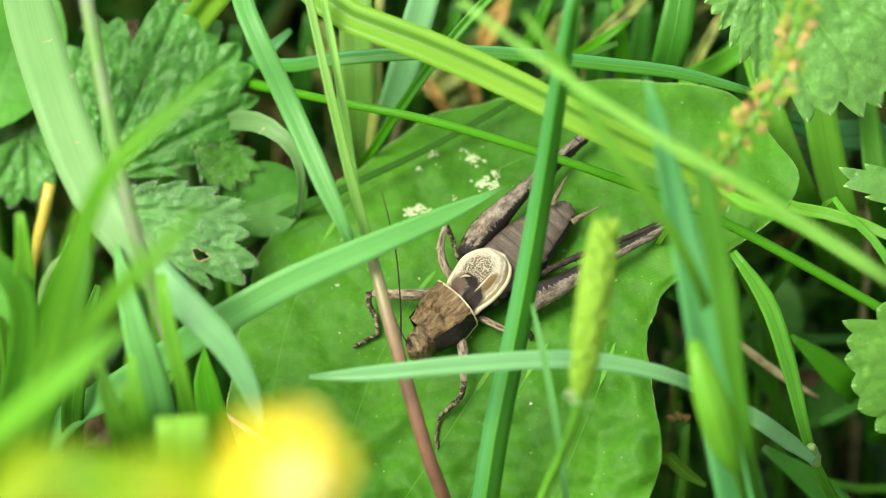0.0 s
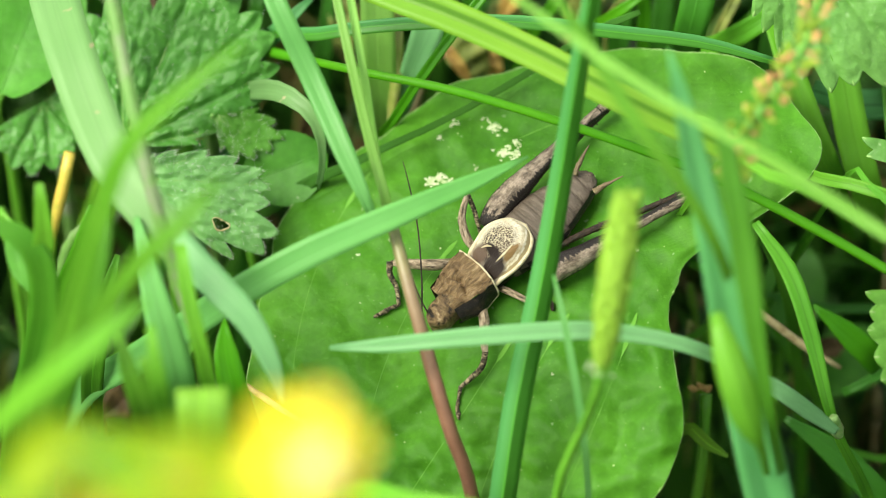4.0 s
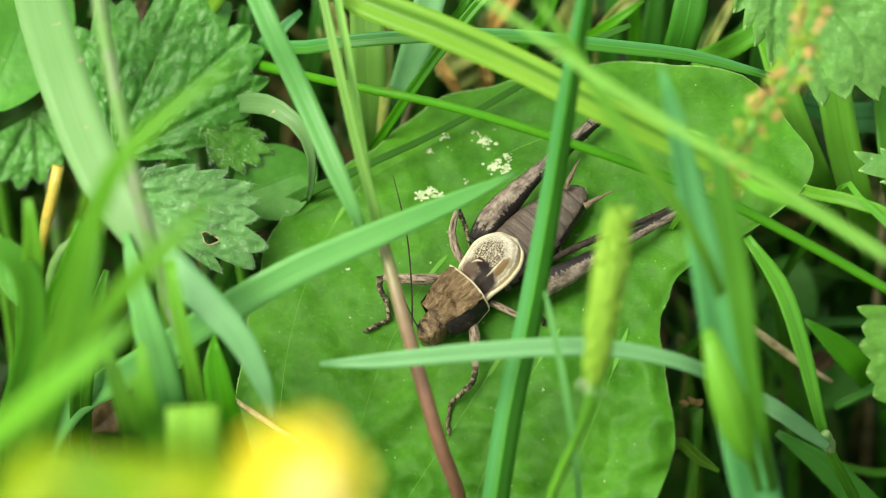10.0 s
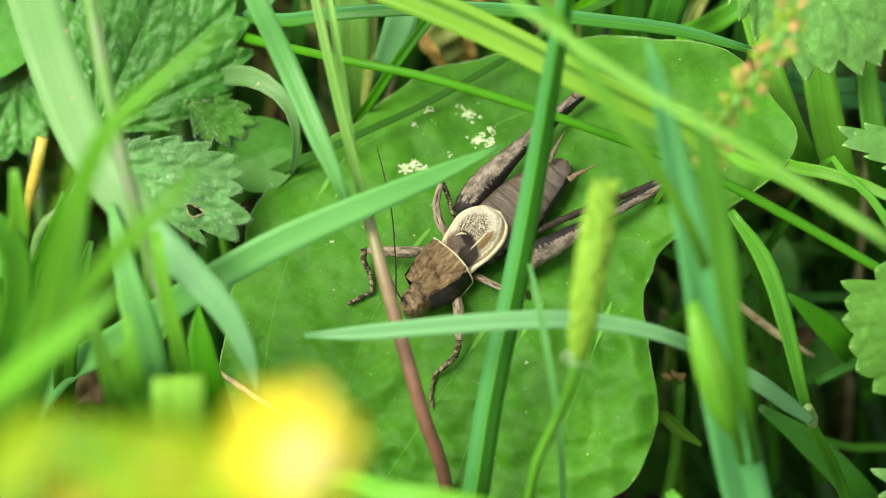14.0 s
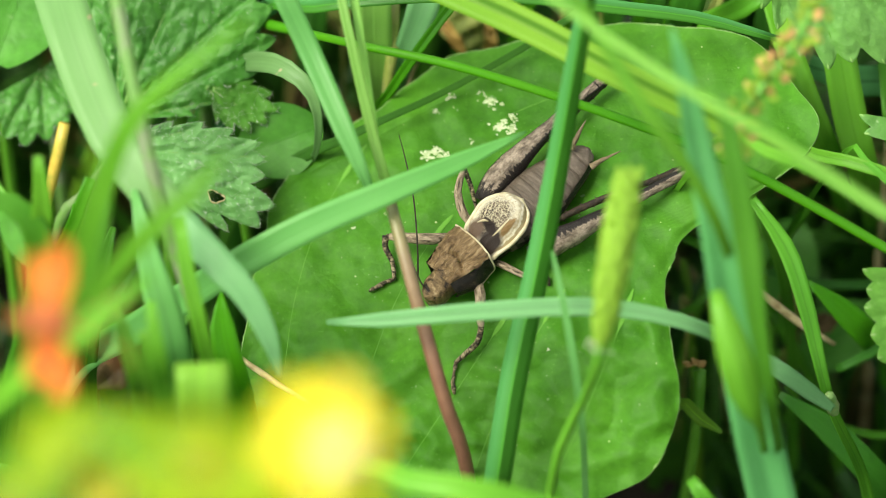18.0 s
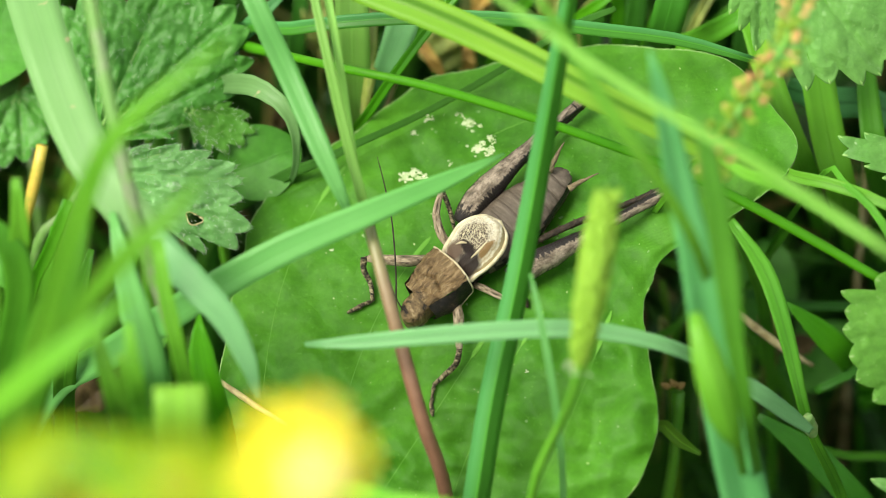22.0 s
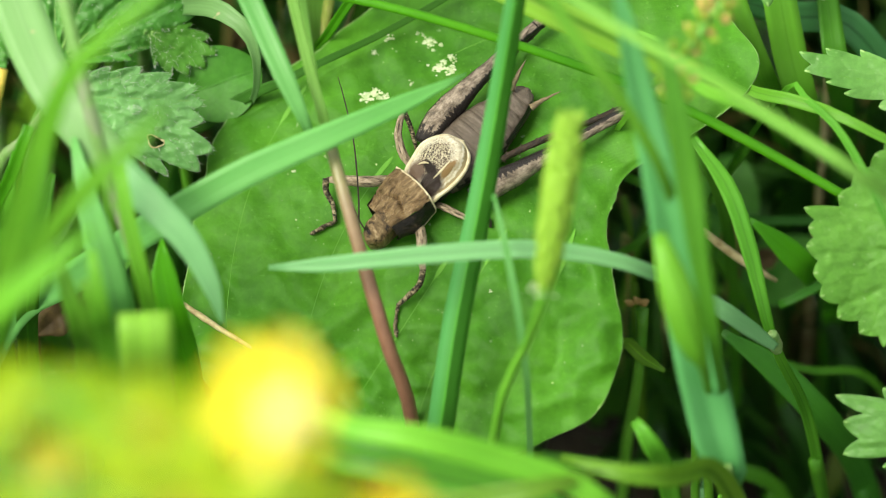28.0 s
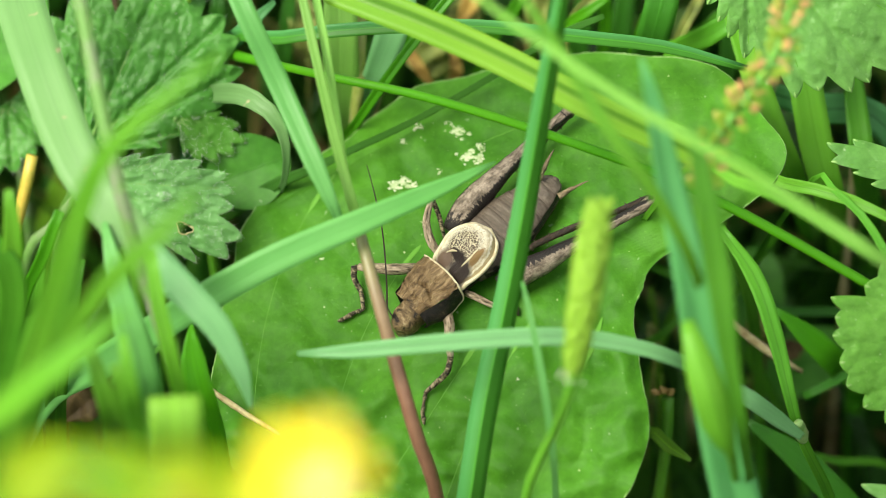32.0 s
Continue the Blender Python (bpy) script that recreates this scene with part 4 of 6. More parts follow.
    limb("foot", [(-0.72, -9.96, 1.65), (-0.88, -10.83, 1.79), (-0.96, -11.55, 1.99), (-0.88, -12.26, 2.16)], [0.14, 0.10, 0.15, 0.03], mats["banded"])
    # middle legs
    limb("middle_femur", [(0.32, -0.28, -1.58), (-0.32, 0.65, -1.80), (-0.65, 2.06, -2.19), (-0.32, 3.60, -2.68)], [0.28, 0.33, 0.28, 0.2], mats["leg"])
    limb("middle_tibia", [(-0.24, 3.68, -2.70), (0.16, 2.79, -2.96), (0.49, 1.66, -2.91), (0.65, 0.93, -3.00)], [0.2, 0.18, 0.16, 0.12], mats["banded"])
    limb("middle_femur", [(1.93, -2.93, -0.25), (2.73, -3.25, 0.70), (3.84, -3.80, 1.26), (4.44, -4.04, 1.33)], [0.24, 0.26, 0.23, 0.18], mats["leg"])
    limb("middle_tibia", [(4.36, -4.00, 1.29), (4.85, -4.08, 1.05), (5.37, -4.17, 0.73)], [0.25, 0.22, 0.18], mats["banded"])
    limb("foot", [(5.37, -4.17, 0.68), (5.69, -4.09, 0.72), (5.85, -4.61, 0.94)], [0.18, 0.22, 0.1], mats["shank"])
    # swollen joints of the feet and the knees
    for a, c, big in (((-5.16, -4.20, -1.90), (-5.80, -4.46, -1.95), 0.20), ((-5.80, -4.46, -1.95), (-6.40, -4.80, -1.90), 0.24), ((-6.40, -4.80, -1.90), (-6.98, -5.06, -2.0), 0.20),
                      ((-0.72, -9.96, 1.68), (-0.86, -10.75, 1.80), 0.19), ((-0.86, -10.75, 1.80), (-0.94, -11.5, 2.0), 0.17), ((-0.94, -11.5, 2.0), (-0.86, -12.3, 2.2), 0.22),
                      ((-5.62, -1.0, -2.15), (-5.86, -1.6, -2.22), 0.27), ((1.08, -7.25, 2.24), (0.98, -7.95, 2.24), 0.25)):
        mid = tuple((Vector(a) + Vector(c)) / 2)
        limb("foot_joint", [a, mid, c], [0.08, big * 0.85, 0.08], mats["banded"], n=10)
    # feelers: one swept back, one forward under the stalk
    limb("antenna", [(-3.49, -4.61, 0.63), (-3.49, -2.37, 0.51), (-3.78, 1.25, -0.77), (-4.36, 4.08, -2.53), (-4.91, 6.13, -4.29)], [0.07, 0.06, 0.055, 0.045, 0.03], mats["shank"], rough=0.0, n=50)
    limb("antenna", [(-2.89, -4.97, 0.75), (-3.37, -4.17, 0.84), (-4.17, -2.37, 0.34), (-4.91, -0.16, -0.75), (-5.49, 1.45, -1.90)], [0.07, 0.05, 0.045, 0.035, 0.02], mats["shank"], rough=0.0, n=40)
    return insect, over, under


def q_drop(x):
    return smoothstep(2.2, 3.5, x) * 2.5


cricket, wing_over, wing_under = bush_cricket()


# ---- grass in and around the view ----
BLUE_BLADE = "bluish green grass blade"
G_BLADE = "fresh green grass blade"
DARK_BLADE = "dark green grass blade in the shade"
# wide pale blade that arches over with its tip hanging
arch = grass_blade([(-18.8, -1.5, 13.8), (-20.1, 0.0, 14.0), (-23.9, 4.6, 13.0), (-26.5, 9.9, 10.0), (-29.3, 17.5, 5.0), (-32.3, 25.6, -10.0)],
                   [2.6, 2.7, 3.2, 3.5, 3.5, 3.4], PALE, "wide pale green grass blade arching over", fold=0.03)
grass_blade([(-12.8, -10.8, 15.0), (-13.5, -8.2, 16.0), (-15.0, -5.3, 16.0), (-17.0, -3.1, 15.5), (-20.3, 0.2, 14.4)], [0.2, 1.3, 1.9, 2.2, 2.4], MINT, "bluish hanging tip of the blade", False, arch, "leaf_tip", fold=0.05)
# long bluish blade that lies across the leaf
grass_blade([(4.1, 6.2, 8.0), (-0.2, 4.2, 9.0), (-5.6, 1.9, 10.0), (-11.1, -0.5, 10.0), (-15.5, -2.9, 9.0), (-19.1, -5.1, 6.0), (-23.7, -8.0, 2.0), (-28.6, -11.3, -4.0)],
            [0.15, 1.3, 1.8, 2.1, 2.2, 2.2, 2.2, 2.0], TEAL, BLUE_BLADE + " lying across the plantain leaf", fold=0.06)
# horizontal bluish blade with its tip hanging free
grass_blade([(-9.7, -7.1, 11.0), (-5.6, -6.9, 12.0), (0.6, -6.3, 13.0), (7.6, -5.9, 13.0), (12.7, -6.4, 12.0), (17.1, -7.8, 10.0), (20.2, -10.3, 2.0), (21.6, -21.4, -10.0)],
            [0.3, 1.1, 1.3, 1.3, 1.1, 1.0, 0.9, 0.8], MINT, BLUE_BLADE + " with a free level tip", fold=0.08)
grass_blade([(-6.7, 2.0, 10.0), (-8.7, 6.5, 10.0), (-11.2, 12.1, 8.0), (-14.0, 18.1, 8.0), (-17.1, 25.8, -2.0)], [0.6, 1.5, 1.6, 1.5, 1.4], TEAL, BLUE_BLADE, fold=0.06)
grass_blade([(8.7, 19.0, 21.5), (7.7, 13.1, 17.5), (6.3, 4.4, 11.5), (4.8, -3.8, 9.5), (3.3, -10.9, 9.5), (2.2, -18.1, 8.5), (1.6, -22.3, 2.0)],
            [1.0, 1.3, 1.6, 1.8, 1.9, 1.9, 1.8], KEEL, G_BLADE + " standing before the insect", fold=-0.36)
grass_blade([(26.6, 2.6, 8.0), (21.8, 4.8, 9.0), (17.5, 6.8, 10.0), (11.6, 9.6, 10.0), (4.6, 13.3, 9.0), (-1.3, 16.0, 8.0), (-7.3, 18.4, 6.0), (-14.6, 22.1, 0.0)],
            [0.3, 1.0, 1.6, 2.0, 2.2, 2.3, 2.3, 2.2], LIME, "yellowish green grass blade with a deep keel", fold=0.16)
cross = thing("grass_shoot", Vector((at(*(-19.2, 15.6, -22.0)).x, at(*(-19.2, 15.6, -22.0)).y, 0)), "narrow green grass stalk crossing the leaf", "grass", "grass round the leaf")
stem_part([(34.0, -4.4, 4.0), (31.2, -2.8, 4.0), (25.3, 0.6, 4.0), (20.1, 3.4, 4.0), (15.7, 5.4, 4.0), (7.0, 8.5, 4.0), (-1.0, 10.9, 4.0), (-7.4, 12.3, 2.0), (-14.5, 14.2, -9.0), (-19.2, 15.6, -22.0)],
          [0.1, 0.36, 0.38, 0.37, 0.36, 0.34, 0.33, 0.32, 0.32, 0.32], VIVID, cross, n=70)
stem_part([(-10.7, 13.1, -3.0), (-14.5, 14.2, -9.0), (-19.2, 15.6, -22.0)], [0.30, 0.42, 0.42, 0.4], STALK, cross, "sheath")
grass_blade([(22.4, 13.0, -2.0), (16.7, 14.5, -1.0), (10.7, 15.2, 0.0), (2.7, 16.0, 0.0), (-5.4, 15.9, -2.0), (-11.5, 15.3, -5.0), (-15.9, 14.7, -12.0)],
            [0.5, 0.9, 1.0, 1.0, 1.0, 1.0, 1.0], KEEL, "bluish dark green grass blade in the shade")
grass_blade([(1.0, 17.6, 36.0), (6.4, 13.6, 36.0), (13.4, 8.9, 36.0), (20.0, 5.2, 35.0), (25.6, 1.7, 33.0), (30.3, -1.4, 30.0), (35.9, -5.3, 18.0)],
            [0.4, 0.5, 0.6, 0.68, 0.76, 0.8, 0.8], SHEATH, G_BLADE)
grass_blade([(5.2, 17.0, 32.0), (8.0, 13.0, 32.0), (11.3, 7.6, 32.0), (14.3, 3.6, 30.0), (17.1, -1.5, 26.0), (19.7, -10.1, 12.0)],
            [0.4, 0.8, 0.9, 0.8, 0.7, 0.6], BRIGHT, G_BLADE)
grass_blade([(29.9, -0.5, 20.0), (27.3, 1.2, 20.0), (23.6, 3.5, 18.0), (20.4, 4.8, 14.0), (17.2, 5.5, 8.0)], [0.9, 1.0, 0.9, 0.7, 0.4], BRIGHT, G_BLADE)
# tall blades that stand off to one side
grass_blade([(-13.7, 12.4, 50.0), (-17.0, 9.9, 50.0), (-20.5, 6.9, 48.0), (-22.2, 4.3, 46.0), (-24.2, -0.7, 42.0), (-26.6, -7.3, 34.0), (-28.8, -13.5, 25.0)],
            [0.4, 0.9, 1.2, 1.4, 1.6, 1.6, 1.5], BRIGHT, G_BLADE)
grass_blade([(-15.2, 3.9, 52.0), (-17.3, 1.4, 52.0), (-20.2, -1.2, 50.0), (-22.9, -4.2, 46.0), (-26.3, -8.7, 38.0), (-29.3, -14.2, 28.0)],
            [0.4, 1.2, 1.4, 1.3, 1.2, 1.2], BRIGHT, G_BLADE)
grass_blade([(-19.6, -3.6, 56.0), (-22.2, -5.8, 55.0), (-24.5, -7.5, 54.0), (-26.8, -9.2, 52.0), (-29.2, -11.2, 49.0), (-33.0, -14.6, 42.0), (-36.0, -18.0, 32.0)], [0.5, 1.4, 1.6, 1.6, 1.5, 1.4, 1.4], BRIGHT, G_BLADE)
grass_blade([(-23.6, 2.4, 30.0), (-24.3, -0.4, 30.0), (-25.8, -4.5, 28.0), (-26.9, -7.5, 26.0), (-28.2, -11.0, 22.0), (-29.8, -15.6, 14.0)], [0.4, 1.6, 2.6, 3.0, 2.8, 2.4], GREEN, G_BLADE + " broad in its middle", fold=0.08)
grass_blade([(-33.8, 1.9, 18.0), (-32.1, 1.4, 18.0), (-30.3, 0.5, 18.0), (-29.2, -1.4, 17.0), (-29.2, -4.3, 15.0), (-30.3, -8.2, 11.0), (-32.2, -13.2, 4.0)], [0.3, 1.1, 1.7, 2.1, 2.1, 1.9, 1.6], GREEN, G_BLADE + " bent over near its tip", fold=0.08)
grass_blade([(-29.1, 4.2, 20.0), (-28.9, 0.4, 18.0), (-29.6, -4.6, 12.0), (-30.4, -10.3, 4.0)], [0.6, 1.5, 1.6, 1.5], BRIGHT, G_BLADE)
grass_blade([(-19.4, 0.0, 22.0), (-18.8, -3.8, 22.0), (-17.8, -8.4, 20.0), (-17.1, -14.0, 12.0)], [0.8, 1.1, 1.1, 1.0], BRIGHT, G_BLADE)
grass_blade([(-21.6, -7.5, 26.0), (-21.1, -10.5, 24.0), (-20.9, -14.5, 18.0)], [0.8, 1.0, 1.0], BRIGHT, G_BLADE)
grass_blade([(-22.9, 2.0, 14.0), (-22.2, -1.0, 15.0), (-21.3, -4.5, 15.0), (-20.7, -6.8, 14.0), (-20.2, -9.6, 12.0), (-19.9, -12.9, 6.0)], [0.4, 1.3, 2.1, 2.5, 2.6, 2.2], TEAL, BLUE_BLADE, fold=0.05)
grass_blade([(-20.9, -5.4, 30.0), (-20.6, -7.8, 30.0), (-20.3, -10.1, 28.0), (-20.2, -12.9, 22.0)], [0.5, 1.0, 1.2, 1.2], BRIGHT, G_BLADE)
grass_blade([(-23.4, -6.0, 24.0), (-22.8, -8.3, 24.0), (-22.1, -11.0, 22.0), (-22.1, -13.8, 16.0)], [0.5, 1.2, 1.4, 1.3], BRIGHT, G_BLADE)
# shaded blades behind them
for u, v, lean, wide in ((-27.6, 1.0, -1.6, 1.3), (-24.9, -0.6, -2.6, 1.5)):
    grass_blade([(u, v, 4.0), (u + lean * 0.45, v - 4.2, 3.0), (u + lean * 0.8, v - 8.6, 0.0), (u + lean, v - 13.0, -8.0)], [0.4, wide, wide * 1.1, wide], GREEN, G_BLADE + " in a dense tuft")
# broken blade with a square end
grass_blade([(-17.5, -9.5, 30.0), (-17.4, -12.3, 29.0), (-17.5, -17.5, 20.0)], [3.5, 3.6, 3.6], TORN, "broken grass blade with a square torn end", fold=0.02)
grass_blade([(-17.1, -5.1, 9.0), (-17.0, -7.4, 9.0), (-16.4, -10.6, 8.0), (-15.7, -14.3, 2.0)], [0.2, 1.7, 2.2, 2.0], VIVID, G_BLADE)
# right side
grass_blade([(13.3, 12.7, 30.0), (14.1, 10.0, 29.0), (15.2, 5.2, 27.0), (16.8, -1.5, 25.0), (18.0, -7.3, 22.0), (19.5, -13.4, 19.0), (20.7, -18.2, 16.0), (21.7, -21.2, 14.0), (22.2, -23.7, 9.0)],
            [0.2, 1.1, 1.8, 2.4, 2.9, 3.3, 3.3, 2.6, 0.9], SEA, BLUE_BLADE + " standing upright", fold=0.18, collar=(21.7, -21.4, 14.3))
grass_blade([(16.3, 9.3, 32.0), (17.3, 4.5, 32.0), (18.4, -1.4, 30.0), (19.2, -6.7, 28.0), (20.4, -12.6, 24.0), (21.7, -17.8, 14.0)],
            [0.4, 1.5, 1.8, 1.3, 0.8, 0.6], GREEN, G_BLADE + " with its sheath", fold=0.12)
grass_blade([(16.5, -4.6, 27.0), (17.2, -7.1, 27.5), (18.0, -9.6, 27.0), (18.8, -12.1, 25.5), (19.6, -13.6, 24.0), (20.4, -16.0, 17.0), (21.6, -20.0, 8.0)], [0.8, 2.0, 2.5, 2.1, 0.8, 0.5, 0.4], BRIGHT, "vivid green opening grass sheath", fold=-0.15)
culm = grass_blade([(20.1, 1.6, 4.0), (22.5, -1.9, 4.0), (24.0, -6.3, 4.0), (25.8, -12.9, 2.0), (28.8, -18.7, -6.0)], [0.6, 1.3, 1.2, 0.72, 0.85], GREEN, G_BLADE + " with a pale collar", collar=(25.8, -12.7, 2.6))
grass_blade([(20.1, -9.2, 8.0), (22.1, -10.5, 7.0), (24.1, -11.9, 5.0), (25.9, -13.2, 3.0)], [1.0, 1.25, 1.15, 0.6], MINT, "bluish side leaf", False, culm, "side_leaf", fold=0.1)
grass_blade([(24.9, -4.3, -10.0), (27.5, -6.4, -11.0), (29.8, -8.5, -14.0), (32.1, -10.3, -28.0)], [0.3, 1.8, 2.0, 1.6], STALK, DARK_BLADE)
grass_blade([(21.0, 0.4, -6.0), (22.4, -2.0, -8.0), (23.4, -4.9, -12.0), (24.2, -9.2, -18.0)], [0.4, 0.9, 0.9, 0.8], GREEN, DARK_BLADE)
grass_blade([(21.1, -3.3, -16.0), (25.8, -4.5, -17.0), (33.1, -5.6, -20.0)], [0.5, 0.7, 0.7], SHADED_GREEN, DARK_BLADE)
grass_blade([(22.8, -12.5, -9.0), (26.6, -15.2, -10.0), (30.4, -19.0, -12.0), (33.4, -23.0, -18.0)], [0.5, 2.0, 2.2, 2.0], SHADED_GREEN, DARK_BLADE)
grass_blade([(27.4, -15.0, -16.0), (30.0, -15.7, -17.0), (34.4, -16.4, -20.0)], [0.5, 0.6, 0.6], GREEN, DARK_BLADE)
grass_blade([(27.3, -10.8, -14.0), (29.8, -9.6, -14.0), (32.7, -8.7, -16.0)], [0.6, 0.7, 0.6], SHADED_GREEN, DARK_BLADE)
grass_blade([(20.7, 18.9, -8.0), (22.8, 14.0, -8.0), (24.6, 8.6, -8.0), (26.6, 4.6, -13.0), (29.3, 0.5, -38.0)], [0.4, 1.8, 2.2, 2.0, 0.8], BRIGHT, DARK_BLADE)
grass_blade([(25.4, 19.7, -8.0), (26.7, 13.6, -8.0), (27.8, 7.8, -9.0), (29.3, 2.9, -13.0), (31.7, -1.3, -38.0)], [0.5, 2.4, 2.5, 2.2, 0.8], BRIGHT, DARK_BLADE)
grass_blade([(24.9, 11.4, -10.0), (28.3, 10.4, -11.0), (33.7, 8.5, -12.0)], [1.6, 2.3, 2.2], SEA, BLUE_BLADE)
grass_blade([(30.1, 17.7, -10.0), (30.7, 11.6, -10.0), (31.5, 5.8, -11.0), (33.5, 1.8, -30.0)], [0.4, 1.6, 1.9, 1.8], GREEN, DARK_BLADE)
grass_blade([(17.3, 20.0, -14.0), (16.5, 17.1, -15.0), (15.4, 13.9, -18.0), (14.3, 9.4, -24.0)], [1.8, 2.4, 2.2, 2.0], STALK, G_BLADE)
grass_blade([(21.5, 18.0, -16.0), (19.9, 15.9, -17.0), (18.0, 13.5, -20.0)], [0.3, 1.6, 2.0], GREEN, DARK_BLADE)
grass_blade([(36.2, 0.0, 6.0), (31.0, 2.7, 6.0), (28.5, 3.8, 4.0), (25.4, 4.6, 2.0), (22.3, 4.5, -6.0)], [0.6, 0.7, 0.9, 0.9, 0.5], BRIGHT, G_BLADE)
grass_blade([(34.3, -7.0, 10.0), (32.0, -1.5, 9.0), (30.1, 2.2, 6.0), (28.3, 4.0, 4.0), (26.7, 4.8, 0.0)], [0.4, 0.6, 0.6, 0.5, 0.4], GREEN, "narrow green grass blade bent over")
grass_blade([(18.4, -4.8, -16.0), (17.0, -6.2, -16.0), (14.5, -8.4, -18.0)], [0.4, 0.6, 0.5], GREEN, DARK_BLADE)
grass_blade([(16.0, -1.2, -14.0), (18.1, -2.0, -14.0), (20.7, -3.3, -16.0)], [0.6, 0.8, 0.7], GREEN, DARK_BLADE)
grass_blade([(18.5, -15.2, -6.0), (17.0, -14.3, -7.0), (15.0, -13.5, -9.0)], [0.3, 1.0, 0.9], TORN, "pale cut grass blade")
# behind, above the leaf
grass_blade([(-6.9, 20.5, -8.0), (-6.8, 15.6, -9.0), (-6.7, 10.8, -12.0), (-6.6, 5.1, -20.0)], [2.4, 2.5, 2.5, 2.0], SHEATH, G_BLADE)
grass_blade([(0.0, 25.0, -6.0), (-2.0, 19.7, -7.0), (-3.2, 15.6, -8.0), (-4.9, 11.2, -12.0), (-6.5, 6.0, -22.0)], [1.8, 2.2, 2.3, 1.6, 1.2], MINT, BLUE_BLADE)
grass_blade([(0.7, 19.3, -8.0), (-1.8, 15.7, -10.0), (-5.2, 10.4, -14.0), (-6.0, 7.6, -18.0)], [0.5, 0.8, 0.8, 0.7], STALK, DARK_BLADE)
grass_blade([(12.2, 16.9, -5.0), (9.9, 16.0, -6.0), (7.7, 14.9, -6.9), (4.0, 12.5, -6.6), (-1.5, 9.4, -6.6), (-6.4, 7.1, -5.8), (-9.1, 5.8, -6.5), (-11.6, 4.8, -8.0), (-14.6, 2.9, -10.0), (-16.8, 1.3, -15.0)],
            [0.4, 0.6, 0.55, 0.5, 0.5, 0.55, 0.7, 0.9, 1.0, 0.9], LEAFY, "dark green grass blade lying along the leaf", fold=0.02, n=70)
grass_blade([(3.9, 21.2, -4.0), (1.4, 18.6, -4.0), (-1.3, 15.3, -4.5), (-3.7, 12.1, -6.0), (-5.6, 9.4, -9.0), (-7.5, 6.4, -16.0)], [0.7, 0.75, 0.75, 0.75, 0.7, 0.6], STALK, DARK_BLADE, fold=0.2)
grass_blade([(17.4, 23.5, -6.0), (17.0, 21.2, -6.0), (16.4, 17.7, -6.0), (15.6, 14.6, -9.0), (14.6, 11.0, -18.0)], [1.8, 2.1, 2.5, 2.3, 1.8], SHADED_GREEN, G_BLADE + " behind the plantain leaf", fold=0.03)
grass_blade([(13.3, 18.9, -10.0), (11.4, 17.6, -10.0), (9.8, 16.6, -12.0), (7.5, 15.0, -18.0)], [0.2, 0.8, 0.8, 0.7], VIVID, G_BLADE)
grass_blade([(21.8, 16.9, -8.0), (20.0, 15.7, -9.0), (18.0, 14.8, -12.0), (15.5, 13.4, -18.0)], [1.4, 1.6, 1.5, 1.2], GREEN, DARK_BLADE)
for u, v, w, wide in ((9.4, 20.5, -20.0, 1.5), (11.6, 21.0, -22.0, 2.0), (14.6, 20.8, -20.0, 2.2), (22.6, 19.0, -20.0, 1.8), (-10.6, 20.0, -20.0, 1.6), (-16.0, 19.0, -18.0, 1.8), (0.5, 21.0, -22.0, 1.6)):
    grass_blade([(u, v, w), (u - 0.4, v - 4.0, w - 1), (u - 0.8, v - 8.0, w - 3)], [wide * 0.5, wide * 0.8, wide * 0.8], SHADED_GREEN, DARK_BLADE)
grass_blade([(12.4, 20.9, -16.0), (12.8, 17.6, -17.0), (12.7, 14.0, -20.0)], [0.8, 1.0, 0.9], STALK, DARK_BLADE)
grass_blade([(7.3, 20.8, -14.0), (6.1, 18.0, -15.0), (4.0, 14.7, -18.0)], [0.8, 1.0, 0.9], STALK, DARK_BLADE)
grass_blade([(-11.6, 18.1, -8.0), (-14.1, 15.8, -9.0), (-16.3, 12.9, -12.0)], [0.4, 1.3, 1.5], SEA, BLUE_BLADE)
grass_blade([(-16.6, 11.4, -9.5), (-15.0, 11.4, -6.0), (-13.6, 11.1, -4.0), (-12.0, 10.1, -3.0), (-11.0, 8.6, -3.0), (-10.7, 6.8, -4.0), (-11.0, 4.8, -7.0), (-12.2, 2.5, -14.0)], [1.2, 1.5, 1.5, 1.2, 0.85, 0.6, 0.45, 0.4], PALE, "pale curling grass blade")
grass_blade([(-26.2, 2.8, 10.0), (-27.5, -0.4, 8.0), (-29.5, -4.8, 2.0)], [0.7, 0.9, 0.8], STALK, G_BLADE)
# arching blade in front
grass_blade([(13.5, -22.8, 30.0), (10.1, -20.7, 31.0), (5.6, -19.2, 32.0), (1.2, -17.9, 33.0), (-3.3, -17.2, 32.0), (-8.8, -17.4, 26.0)], [1.2, 1.7, 1.9, 1.8, 1.5, 1.3], BRIGHT, G_BLADE + " arching low in front")
grass_blade([(11.0, -23.6, 22.0), (5.8, -21.9, 23.0), (0.5, -20.6, 23.0), (-4.1, -19.6, 22.0), (-9.0, -19.6, 16.0)], [1.6, 2.4, 2.6, 2.4, 2.0], GREEN, G_BLADE + " low in front")
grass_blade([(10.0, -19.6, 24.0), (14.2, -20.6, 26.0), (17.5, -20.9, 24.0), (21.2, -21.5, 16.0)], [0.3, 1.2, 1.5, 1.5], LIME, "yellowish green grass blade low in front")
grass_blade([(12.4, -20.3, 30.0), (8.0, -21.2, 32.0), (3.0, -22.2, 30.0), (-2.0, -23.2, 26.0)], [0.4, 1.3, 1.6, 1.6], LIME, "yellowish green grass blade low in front")
